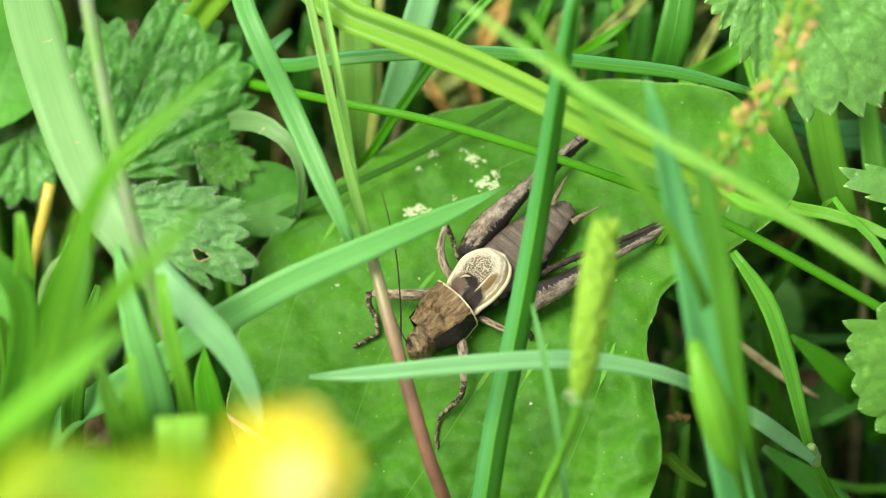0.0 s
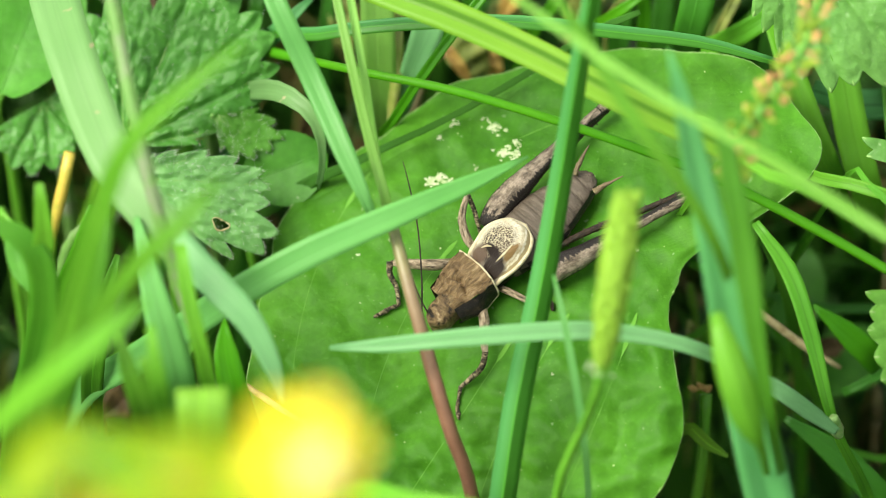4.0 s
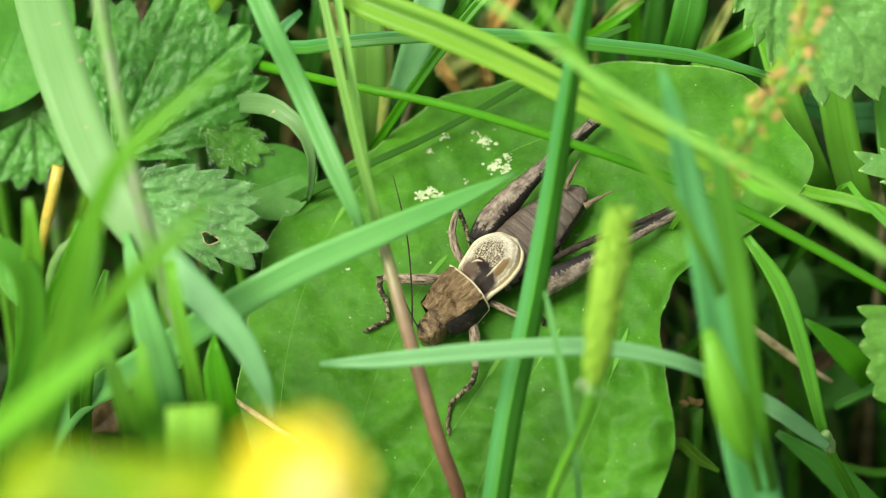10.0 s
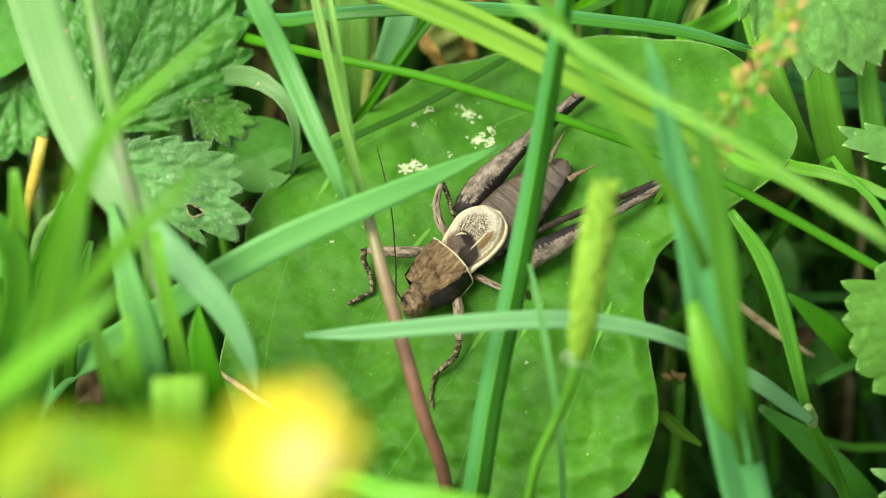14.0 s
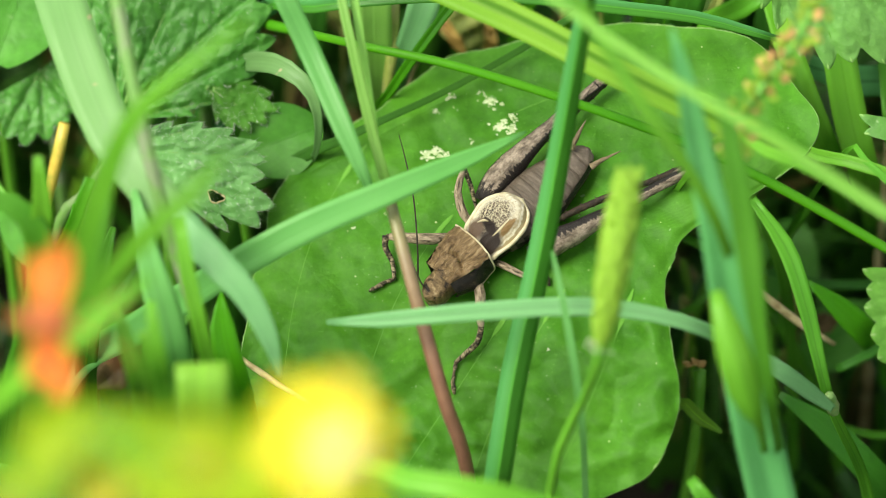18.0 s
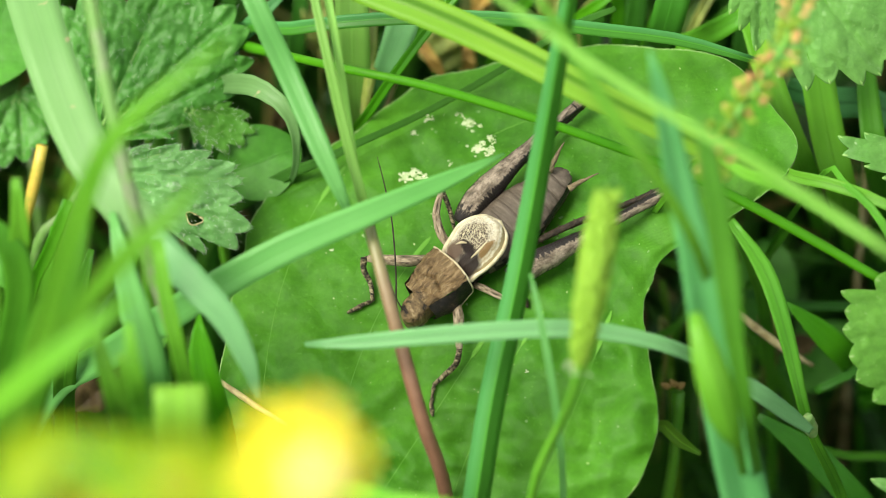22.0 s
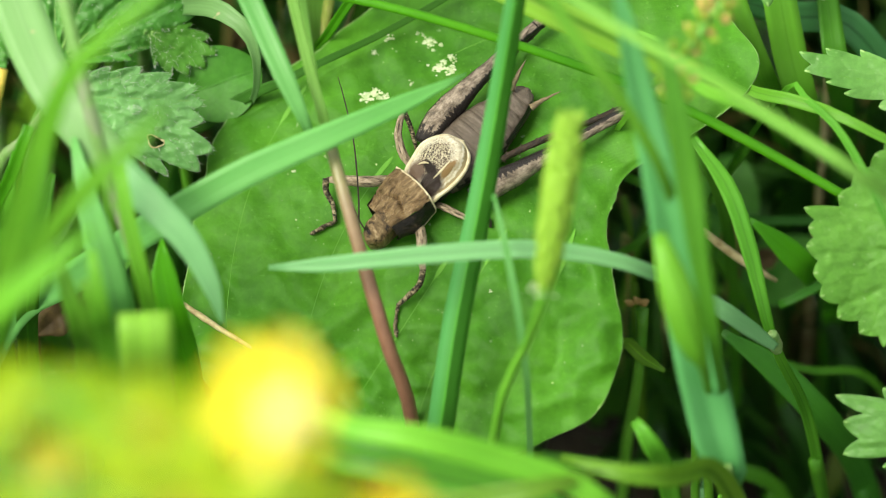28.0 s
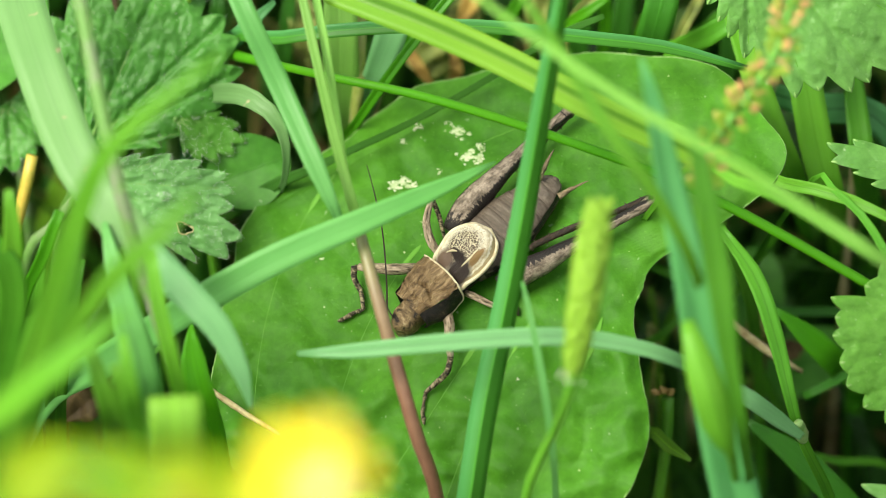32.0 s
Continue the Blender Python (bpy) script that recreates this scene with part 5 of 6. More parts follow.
grass_blade([(15.4, -17.7, 14.0), (16.6, -19.5, 14.0), (17.9, -22.5, 10.0)], [0.7, 1.4, 1.4], GREEN, "cut grass blade standing up")
grass_blade([(9.8, -22.2, -20.0), (15.7, -23.0, -20.0), (26.0, -23.7, -22.0)], [1.2, 1.4, 1.2], GREEN, DARK_BLADE)


# ---- plants with stems ----
reed = thing("flowering_grass", at(-9, -22, -40) * 1.0, "grass stalk with a reddish lower stem and green sheath", "grass")
stem_part([(-5.4, 1.4, 7.8), (-4.4, -2.3, 8.8), (-3.1, -7.0, 8.8), (-1.5, -12.6, 7.8), (0.2, -18.2, 3.8)], [0.42, 0.48, 0.52, 0.53, 0.52], RED_STEM, reed, "stem", label="reddish brown stem")
grass_blade([(-9.8, 19.7, 8.1), (-8.3, 13.0, 9.1), (-7.0, 7.5, 9.1), (-5.3, 1.1, 8.1)], [0.6, 0.68, 0.75, 0.72], SHEATH, "", False, reed, "sheath", fold=0.08, thick=0.4)
grass_blade([(-8.8, 19.7, 7.1), (-7.9, 15.0, 8.1), (-7.1, 10.2, 8.1), (-6.2, 4.8, 7.6)], [0.55, 0.62, 0.6, 0.35], SHEATH, "", False, reed, "leaf_blade", fold=0.06)


# thin stalk before the insect's flank
grass_blade([(5.8, -2.1, 15.0), (6.5, -5.2, 15.5), (7.3, -9.5, 15.5), (7.9, -13.7, 14.0), (8.2, -17.2, 11.0)], [0.25, 0.45, 0.52, 0.5, 0.45], TEAL, G_BLADE)
# grey hairy stalk crossing the pale blade
stalk = thing("herb_stalk", Vector(at(-15, -22, -30)), "greyish green hairy herb stalk", "plant")
stem_part([(-24.6, 19.1, 19.7), (-23.6, 13.7, 20.2), (-22.4, 8.0, 20.8), (-21.0, 2.0, 19.7), (-19.2, -4.5, 16.4), (-17.7, -10.1, 12.0), (-17.1, -14.2, 7.6)], [0.45, 0.48, 0.5, 0.5, 0.46, 0.44, 0.44], GREY_STEM, stalk)


def stalk_hairs():
    rnd = random.Random(2)
    c, _ = spline([at(*q) for q in ((-24.6, 19.1, 19.7), (-23.6, 13.7, 20.2), (-22.4, 8.0, 20.8), (-21.0, 2.0, 19.7), (-19.2, -4.5, 16.4))], 160)
    verts, faces = [], []
    for q in c:
        for _ in range(5):
            d = Vector([rnd.uniform(-1, 1) for _ in range(3)]).normalized()
            e = d.orthogonal().normalized() * 0.000015
            p = q + d * 0.00042
            s = len(verts)
            verts += [p - e, p + e, p + d * 0.00045]
            faces.append((s, s + 1, s + 2))
    link_mesh("hairs", verts, faces, None, MARGIN, stalk, "fine pale hairs")


stalk_hairs()


# ---- toothed hairy leaves ----
def smooth_leaf(centre, heading, length, width, label, mat=None, tilt=(0.0, 0.0), wave=0.25, blunt=0.62):
    """A plain ovate leaf with a sunk midrib."""
    c = Vector(centre)
    f2 = Vector((math.cos(radians(heading)), math.sin(radians(heading))))
    s2 = Vector((-f2.y, f2.x))
    start = c - Vector((*(f2 * length / 2), 0))
    foot = at(*start)
    plant = thing("wild_herb", Vector((foot.x, foot.y, 0)), label, "plant", "smooth leaves")
    n, k = 26, 18
    verts, faces, uvs = [], [], []
    for low in (0, 1):
        for i in range(n + 1):
            q = i / n
            half = width / 2 * math.sin(math.pi * min(q * 0.96 + 0.04, 1.0)) ** blunt
            for j in range(k + 1):
                s = -1 + 2 * j / k
                p2 = f2 * (q - 0.5) * length + s2 * s * half
                w = tilt[0] * p2.x + tilt[1] * p2.y + 0.08 * width * abs(s) - 0.06 * length * (q - 0.5) ** 2
                w += wave * noise.noise(Vector((p2.x * 0.4, p2.y * 0.4, c.x))) + 0.06 * abs(((q * 8 + abs(s) * 2.2) % 1) - 0.5) * abs(s)
                verts.append(at(c.x + p2.x, c.y + p2.y, c.z + w - 0.15 * low))
                uvs.append((j / k, q))
    m = (n + 1) * (k + 1)
    for i in range(n):
        for j in range(k):
            a = i * (k + 1) + j
            faces.append((a, a + 1, a + k + 2, a + k + 1))
            faces.append((a + m, a + k + 1 + m, a + k + 2 + m, a + 1 + m))
    link_mesh("leaf_blade", verts, faces, uvs, mat or ROUND, plant)
    line = [verts[i * (k + 1) + k // 2] for i in range(0, n, 3)]
    link_mesh("midrib", *tube(line, [0.14, 0.1, 0.05], n=20, sides=6), mat or ROUND, plant)
    h = start + Vector((0, -4, -6))
    stem_part([tuple(start + Vector((*(f2 * 0.6), 0))), tuple(start + Vector((*(f2 * -1.5), -1.5))), tuple(h)], [0.3, 0.36, 0.4], GREEN_STEM, plant, "petiole")
    return plant


def crinkled_leaf(base, tips, veins, label, mat, lean=(0.0, 0.0), puff=0.2, pitch=1.9, hairs=0, hole=None, pale_tips=False, root=None, seed=1):
    """A lobed leaf seen flat on. tips: the teeth in turn, as degrees on the sheet, mm from the leaf's foot, and the depth of the notch that follows. veins: degrees of the main veins."""
    b, foot = Vector(base), at(*base)
    plant = thing("wild_herb", Vector((foot.x, foot.y, 0)), label, "plant", "toothed leaves")
    rnd = random.Random(seed)
    first, last = tips[0][0], tips[-1][0]

    def margin(a):
        for (a0, r0, cut), (a1, r1, _) in zip(tips, tips[1:]):
            if a <= a1:
                x = (a - a0) / (a1 - a0)
                low = min(r0, r1) * (1 - cut)
                near, far = (x / 0.55, r0) if x < 0.55 else ((1 - x) / 0.45, r1)
                return low + (far - low) * (1 - min(near, 1.0) ** 1.6)
        return tips[-1][1]

    def height(a, d, r):
        q = d / r
        gap = min(abs(a - v) for v in veins)
        off = d * math.sin(radians(min(gap, 80)))
        du, dv = d * math.cos(radians(a)), d * math.sin(radians(a))
        w = lean[0] * du + lean[1] * dv - 0.035 * d * d / 6
        w += puff * 0.55 * (1 - math.exp(-(off / 0.35) ** 2)) * smoothstep(0.0, 0.25, q)
        start = d * math.cos(radians(gap)) - off * 1.05 + 0.5 * noise.noise(Vector((du * 0.5, dv * 0.5, seed + 4)))
        w += puff * 0.65 * abs(math.sin(math.pi * start / pitch)) ** 0.55 * smoothstep(0.0, 0.5, off) * smoothstep(0.08, 0.3, q)
        w += puff * 0.75 * noise.noise(Vector((du * 1.0, dv * 1.0, seed))) + puff * 0.45 * noise.noise(Vector((du * 2.3, dv * 2.3, seed)))
        return w + 0.9 * noise.noise(Vector((du * 0.18, dv * 0.18, seed + 9))) - 0.35 * smoothstep(0.9, 1.0, q) * puff

    def spot(a, d):
        return at(b.x + d * math.cos(radians(a)), b.y + d * math.sin(radians(a)), b.z + height(a, d, margin(a)))

    rings, seg = 58, 230
    verts, faces, uvs = [], [], []
    for low in (0, 1):
        for i in range(rings + 1):
            for j in range(seg + 1):
                a = first + (last - first) * j / seg
                verts.append(spot(a, margin(a) * max(i / rings, 0.01)) - OFF * 0.00016 * low)
                uvs.append((j / seg, i / rings))
    half = (rings + 1) * (seg + 1)

    def eaten(i, j):
        if not hole:
            return False
        a = radians(first + (last - first) * (j + 0.5) / seg - hole[0])
        d = margin(math.degrees(a) + hole[0]) * (i + 0.5) / rings
        x, y = d * math.cos(a) - hole[1], d * math.sin(a)
        return (x / hole[2]) ** 2 + (y / (hole[2] * 0.62)) ** 2 < 1 + 0.35 * math.sin(3 * math.atan2(y, x))

    for i in range(rings):
        for j in range(seg):
            if eaten(i, j):
                continue
            k = i * (seg + 1) + j
            faces.append((k, k + seg + 1, k + seg + 2, k + 1))
            faces.append((k + half, k + 1 + half, k + seg + 2 + half, k + seg + 1 + half))
    edge = [rings * (seg + 1) + j for j in range(seg + 1)]
    for p, q in zip(edge, edge[1:]):
        faces.append((p, p + half, q + half, q))
    link_mesh("leaf_blade", verts, faces, uvs, mat, plant)
    for v in veins:
        r = margin(v)
        line = [spot(v, r * k / 12) - OFF * 0.00002 for k in range(1, 12)]
        link_mesh("vein", *tube(line, [0.11, 0.08, 0.03], n=26, sides=6, flat=0.6), VEIN_PALE if hairs else VEIN, plant, "leaf vein")
    hv, hf = [], []

    def hair(p, d, wide):
        e = d.cross(OFF + ACROSS * rnd.uniform(-0.4, 0.4)).normalized() * wide
        k = len(hv)
        hv.extend([p - e, p + e, p + d * 0.6 + OFF * d.length * 0.15, p + d])
        hf.extend([(k, k + 1, k + 2), (k + 1, k + 3, k + 2)])

    for _ in range(hairs):
        a = rnd.uniform(first, last)
        p = spot(a, margin(a) * math.sqrt(rnd.uniform(0.02, 1.0)))
        way = (p - foot).normalized() * 0.4 + Vector([rnd.uniform(-1, 1) for _ in range(3)]) * 0.5 + OFF * 0.3
        hair(p, way.normalized() * rnd.uniform(0.0002, 0.00055), 0.000011)
    for j in range(0, seg, 2 if hairs > 500 else 7):
        if hairs:
            a = first + (last - first) * j / seg
            p = spot(a, margin(a))
            way = (p - foot).normalized() + Vector([rnd.uniform(-1, 1) for _ in range(3)]) * 0.6
            hair(p, way.normalized() * rnd.uniform(0.0002, 0.0006), 0.000013)
    if hv:
        link_mesh("hairs", hv, hf, None, HAIR, plant, "fine pale hairs")
    if pale_tips:
        for a, r, _ in tips[1:-1]:
            line = [spot(a, r - 0.4), spot(a, r - 0.18), spot(a, r + 0.02)]
            link_mesh("tooth_tip", *tube(line, [0.03, 0.11, 0.05], n=6, sides=8, flat=0.3), VEIN_PALE, plant, "pale hardened tip of a tooth")
    if hole:
        loop = []
        for k in range(17):
            c = 2 * math.pi * k / 16
            g = math.sqrt(max(0.3, 1 + 0.35 * math.sin(3 * c)))
            x, y = hole[1] + hole[2] * g * math.cos(c), hole[2] * 0.62 * g * math.sin(c)
            loop.append(spot(hole[0] + math.degrees(math.atan2(y, x)), math.hypot(x, y)))
        link_mesh("hole_rim", *tube(loop, [0.06, 0.04, 0.09, 0.03, 0.07, 0.05], n=48, sides=6, rough=1.2), STRAW, plant, "browned rim of an eaten hole")
    h = root or (base[0] - 5 * math.cos(radians((first + last) / 2)), base[1] - 6, base[2] - 8)
    stem_part([base, tuple((Vector(base) + Vector(h)) / 2), h], [0.03 * tips[len(tips) // 2][1], 0.4, 0.5], GREY_STEM, plant, "petiole")
    return plant


HAIR = plain_material("leaf_hair", [(0.62, 0.68, 0.56), (0.80, 0.83, 0.76)], 900, 0.5)
HAIRY = "grey-green hairy toothed leaf with pale flecks"
crinkled_leaf((-25.4, 7.3, -9.0), [(2, 5.5, 0.05), (11, 8.4, 0.06), (19, 10.8, 0.06), (27, 12.9, 0.09), (36, 13.8, 0.05), (44, 14.1, 0.09), (53, 14.4, 0.05), (60, 15.0, 0.05), (69, 14.9, 0.14), (84, 11.8, 0.05), (92, 11.9, 0.06), (105, 10.1, 0.08), (115, 8.0, 0.08), (126, 5.5, 0.0)],
              (10, 27, 43, 66, 90, 108), HAIRY, SERRATE, lean=(0.05, 0.12), puff=0.30, hairs=420, seed=3)
crinkled_leaf((-25.0, 5.0, -4.0), [(-52, 4.5, 0.08), (-44, 7.0, 0.10), (-37, 9.7, 0.12), (-29, 11.5, 0.06), (-20, 11.8, 0.09), (-10, 10.6, 0.08), (-4, 10.4, 0.05), (3, 10.0, 0.05), (10, 8.3, 0.04), (18, 6.3, 0.04), (28, 4.2, 0.05), (40, 2.8, 0.0)],
              (-38, -21, -3, 16), HAIRY + " and an eaten hole", SILVER, puff=0.22, hairs=620, hole=(-26, 7.7, 0.62), seed=5)
crinkled_leaf((-18.8, 9.6, -7.5), [(-78, 2.6, 0.1), (-62, 3.6, 0.12), (-47, 4.4, 0.12), (-32, 5.0, 0.12), (-18, 5.3, 0.12), (-5, 4.6, 0.12), (10, 3.4, 0.0)],
              (-60, -32, -8), "small green leaf fringed with long pale hairs", FRINGED, lean=(-0.2, 0.1), puff=0.14, pitch=1.6, hairs=150, root=(-19.3, 8.4, -16.0), seed=7)
crinkled_leaf((-31.4, 10.9, -13.0), [(-150, 4.2, 0.1), (-135, 5.2, 0.1), (-118, 5.6, 0.1), (-101, 5.7, 0.12), (-84, 5.2, 0.12), (-66, 4.7, 0.1), (-46, 4.2, 0.1), (-22, 3.8, 0.1), (8, 3.2, 0.1), (40, 2.8, 0.0)],
              (-118, -84, -46, 8), HAIRY, SERRATE, puff=0.24, pitch=2.2, hairs=260, root=(-30.8, 7.0, -20.0), seed=9)
crinkled_leaf((22.3, 22.7, 2.0), [(-150, 4.8, 0.05), (-141, 5.2, 0.05), (-131, 5.4, 0.1), (-120, 6.0, 0.12), (-109, 6.8, 0.1), (-101, 7.7, 0.1), (-92, 9.0, 0.1), (-83, 11.0, 0.1), (-74, 12.3, 0.08), (-66, 12.4, 0.06), (-57, 13.6, 0.06), (-51, 13.8, 0.06), (-44, 14.2, 0.08), (-35, 14.4, 0.08), (-26, 13.6, 0.1), (-15, 12.0, 0.0)],
              (-118, -90, -70, -50, -30), "fresh green lobed leaf with blunt pale-tipped teeth", LOBED, lean=(0.0, 0.1), puff=0.19, pitch=3.2, pale_tips=True, root=(26, 26, -20), seed=11)
crinkled_leaf((37.7, 4.8, 2.0), [(144, 3.9, 0.03), (152, 6.3, 0.04), (159, 8.6, 0.03), (164, 10.3, 0.04), (171, 9.7, 0.06), (175, 8.1, 0.08), (181, 6.8, 0.1), (194, 4.5, 0.08), (222, 2.7, 0.06)],
              (152, 171, 194), "narrow lobed green leaf with a toothed edge", LOBED, lean=(0.0, -0.2), puff=0.08, pitch=2.0, pale_tips=True, seed=17)
crinkled_leaf((40.4, -6.0, 6.0), [(132, 10.2, 0.03), (140, 10.0, 0.03), (150, 10.4, 0.02), (161, 10.8, 0.03), (168, 12.9, 0.03), (174, 12.4, 0.03), (180, 12.5, 0.04), (189, 12.2, 0.03), (197, 12.1, 0.04), (206, 11.5, 0.04), (215, 10.7, 0.03), (225, 10.1, 0.0)],
              (145, 165, 183, 203), "fresh green lobed leaf with blunt pale-tipped teeth", FRESH, puff=0.14, pitch=2.4, pale_tips=True, seed=13)
crinkled_leaf((41.2, -19.1, 6.0), [(150, 7.5, 0.05), (159, 8.6, 0.05), (167, 11.6, 0.12), (176, 10.8, 0.1), (188, 10.9, 0.12), (197, 8.4, 0.08), (208, 7.0, 0.0)],
              (166, 187), "pale green lobed leaf with blunt pale-tipped teeth", LOBED, puff=0.15, pitch=2.4, pale_tips=True, seed=15)
smooth_leaf((-13.5, 5.8, -9.0), 20, 6.4, 5.6, "smooth rounded green leaf in the shade", tilt=(0.1, -0.15))
smooth_leaf((-32.6, 17.0, -13.0), 70, 12.0, 8.5, "smooth light green oval leaf", tilt=(0.0, -0.3))
smooth_leaf((-32.6, -1.2, -14.0), -60, 6.0, 3.0, "dark green oval leaf", tilt=(0.1, -0.2))
smooth_leaf((-23.7, -8.2, -8.0), 25, 9.0, 3.2, "bluish green leaf over a dark gap", tilt=(0.0, -0.2), mat=PLANTAIN)
smooth_leaf((24.2, -3.4, -26.0), 80, 8.0, 5.0, "dim green leaf in the shade", tilt=(0.2, -0.3))
smooth_leaf((28.6, -8.5, -28.0), 20, 9.0, 5.0, "dim green leaf in the shade", tilt=(0.1, -0.3))


# ---- flower spikes ----
def bead(name, mat):
    """A little seed or spikelet, pointed at one end, shared by all its copies."""
    verts, faces = [], []
    n, k = 6, 7
    for i in range(n + 1):
        q = i / n
        r = math.sin(math.pi * min(0.06 + q * 0.92, 1.0)) ** 0.8 * (1 - 0.35 * q)
        for j in range(k):
            a = 2 * math.pi * j / k
            verts.append((0.5 * r * math.cos(a), 0.5 * r * math.sin(a), q * 1.35))
    for i in range(n):
        for j in range(k):
            a, b = i * k + j, i * k + (j + 1) % k
            faces.append((a, b, b + k, a + k))
    me = bpy.data.meshes.new(name)
    me.from_pydata(verts, [], faces)
    me.polygons.foreach_set("use_smooth", np.ones(len(me.polygons), dtype=bool))
    me.materials.append(mat)
    return me


def set_bead(me, name, parent, place, way, size, rnd, label=""):
    ob = new(name, me)
    ob.parent = parent
    turn = Vector(way).to_track_quat("Z", "Y").to_matrix().to_4x4()
    ob.matrix_basis = Matrix.Translation(place - parent.matrix_world.translation) @ turn @ pose(0, 0, 0, 0, 0, rnd.uniform(0, 360)) @ Matrix.Diagonal((size, size, size, 1))
    if label:
        ob["label"] = label
    return ob


SPIKELET = plain_material("spikelet_green", [(0.145, 0.34, 0.008), (0.205, 0.40, 0.016), (0.33, 0.49, 0.06)], 1200, 0.55)
RUST = plain_material("sorrel_orange", [(0.55, 0.25, 0.07), (0.66, 0.37, 0.15), (0.52, 0.46, 0.10)], 900, 0.6)
SEED = plain_material("sorrel_green", [(0.17, 0.36, 0.015), (0.34, 0.46, 0.03)], 900, 0.5)
ANTHER = plain_material("anther_white", [(0.55, 0.62, 0.40), (0.75, 0.78, 0.60)], 900, 0.6)


def grass_head():
    rnd = random.Random(8)
    plant = thing("flowering_grass", at(4, -30, -30), "green grass flower spike on a thin stalk", "grass")
    line = [(10.55, 2.6, 28.0), (9.95, -1.1, 28.0), (9.35, -5.1, 27.0), (8.75, -9.3, 25.0)]
    stem_part(line + [(7.6, -12.8, 19.0), (6.0, -17.2, 15.0)], [0.12, 0.25, 0.26, 0.28, 0.30, 0.34], GREEN_STEM, plant)
    c, _ = spline([at(*q) for q in line], 56)
    me = bead("spikelet", SPIKELET)
    for i, q in enumerate(c[:-1]):
        axis = (c[0] - c[-1]).normalized()
        grow = 0.62 + 0.52 * math.sin(math.pi * min(max((i + 12) / 66, 0.0), 1.0)) ** 0.8 - 0.35 * smoothstep(46, 56, i)
        for j in range(4):
            a = 2.4 * i + j * math.pi / 2 + rnd.uniform(-0.3, 0.3)
            e = axis.cross(OFF).normalized()
            f = e.cross(axis)
            out = e * math.cos(a) + f * math.sin(a)
            set_bead(me, "spikelet", plant, q + out * 0.00050 * grow, axis * 1.0 + out * 0.34, 0.00084 * grow * rnd.uniform(0.85, 1.15), rnd)
    white = bead("anther", ANTHER)
    for i in range(6):
        q = c[56 - rnd.randrange(0, 8)] + Vector([rnd.uniform(-1, 1) * 0.0009 for _ in range(3)])
        set_bead(white, "anther", plant, q, (rnd.uniform(-1, 1), rnd.uniform(-1, 1), 0.5), 0.00026, rnd, "whitish anther")


grass_head()


def sorrel():
    rnd = random.Random(12)
    plant = thing("sorrel", at(20, -20, -30), "sorrel spike with orange and green seeds", "plant")
    line = [(24.0, 18.9, 24.0), (23.2, 14.8, 24.0), (22.0, 12.2, 24.0), (20.6, 10.2, 24.0), (19.1, 8.2, 24.0), (18.0, 6.5, 24.0), (17.6, 3.8, 23.0)]
    stem_part(line + [(18.3, -0.7, 19.0), (19.8, -7.8, 10.0)], [0.2, 0.24, 0.28, 0.3, 0.3, 0.3, 0.32, 0.34], GREEN_STEM, plant)
    c, _ = spline([at(*q) for q in line], 60)
    red, green = bead("seed", RUST), bead("seed", SEED)
    for i in range(2, 59):
        axis = (c[i - 1] - c[i + 1]).normalized()
        e = axis.cross(OFF).normalized()
        f = e.cross(axis)
        dense = 4 if (i // 4) % 2 == 0 else 2
        for j in range(dense):
            a = rnd.uniform(0, 2 * math.pi)
            out = e * math.cos(a) * 1.3 + f * math.sin(a)
            orange = rnd.random() < 0.36
            set_bead(red if orange else green, "seed", plant, c[i] + out * rnd.uniform(0.0002, 0.0007), out + axis * 0.4, rnd.uniform(0.00038, 0.0006), rnd)


sorrel()


# ---- yellow flower and its leaflets ----
def flower_materials():
    petal = plain_material("petal_yellow", [(0.74, 0.56, 0.006), (0.82, 0.66, 0.01), (0.86, 0.72, 0.02)], 500, 0.35)
    centre = plain_material("stamens_glare", [(0.90, 0.82, 0.35), (0.95, 0.92, 0.65)], 900, 0.5)
    lime = leaf_material("lime_leaflet", (0.33, 0.51, 0.008), (0.45, 0.60, 0.015), (0.5, 0.62, 0.05), 900, 0.5, 0.35)
    mid = leaf_material("green_leaflet", (0.18, 0.42, 0.012), (0.26, 0.50, 0.02), (0.3, 0.5, 0.05), 900, 0.5, 0.3)
    old = leaf_material("yellowed_leaflet", (0.42, 0.40, 0.02), (0.56, 0.50, 0.04), (0.5, 0.5, 0.1), 900, 0.5, 0.3)
    return petal, centre, (lime, lime, mid, lime, old, lime)


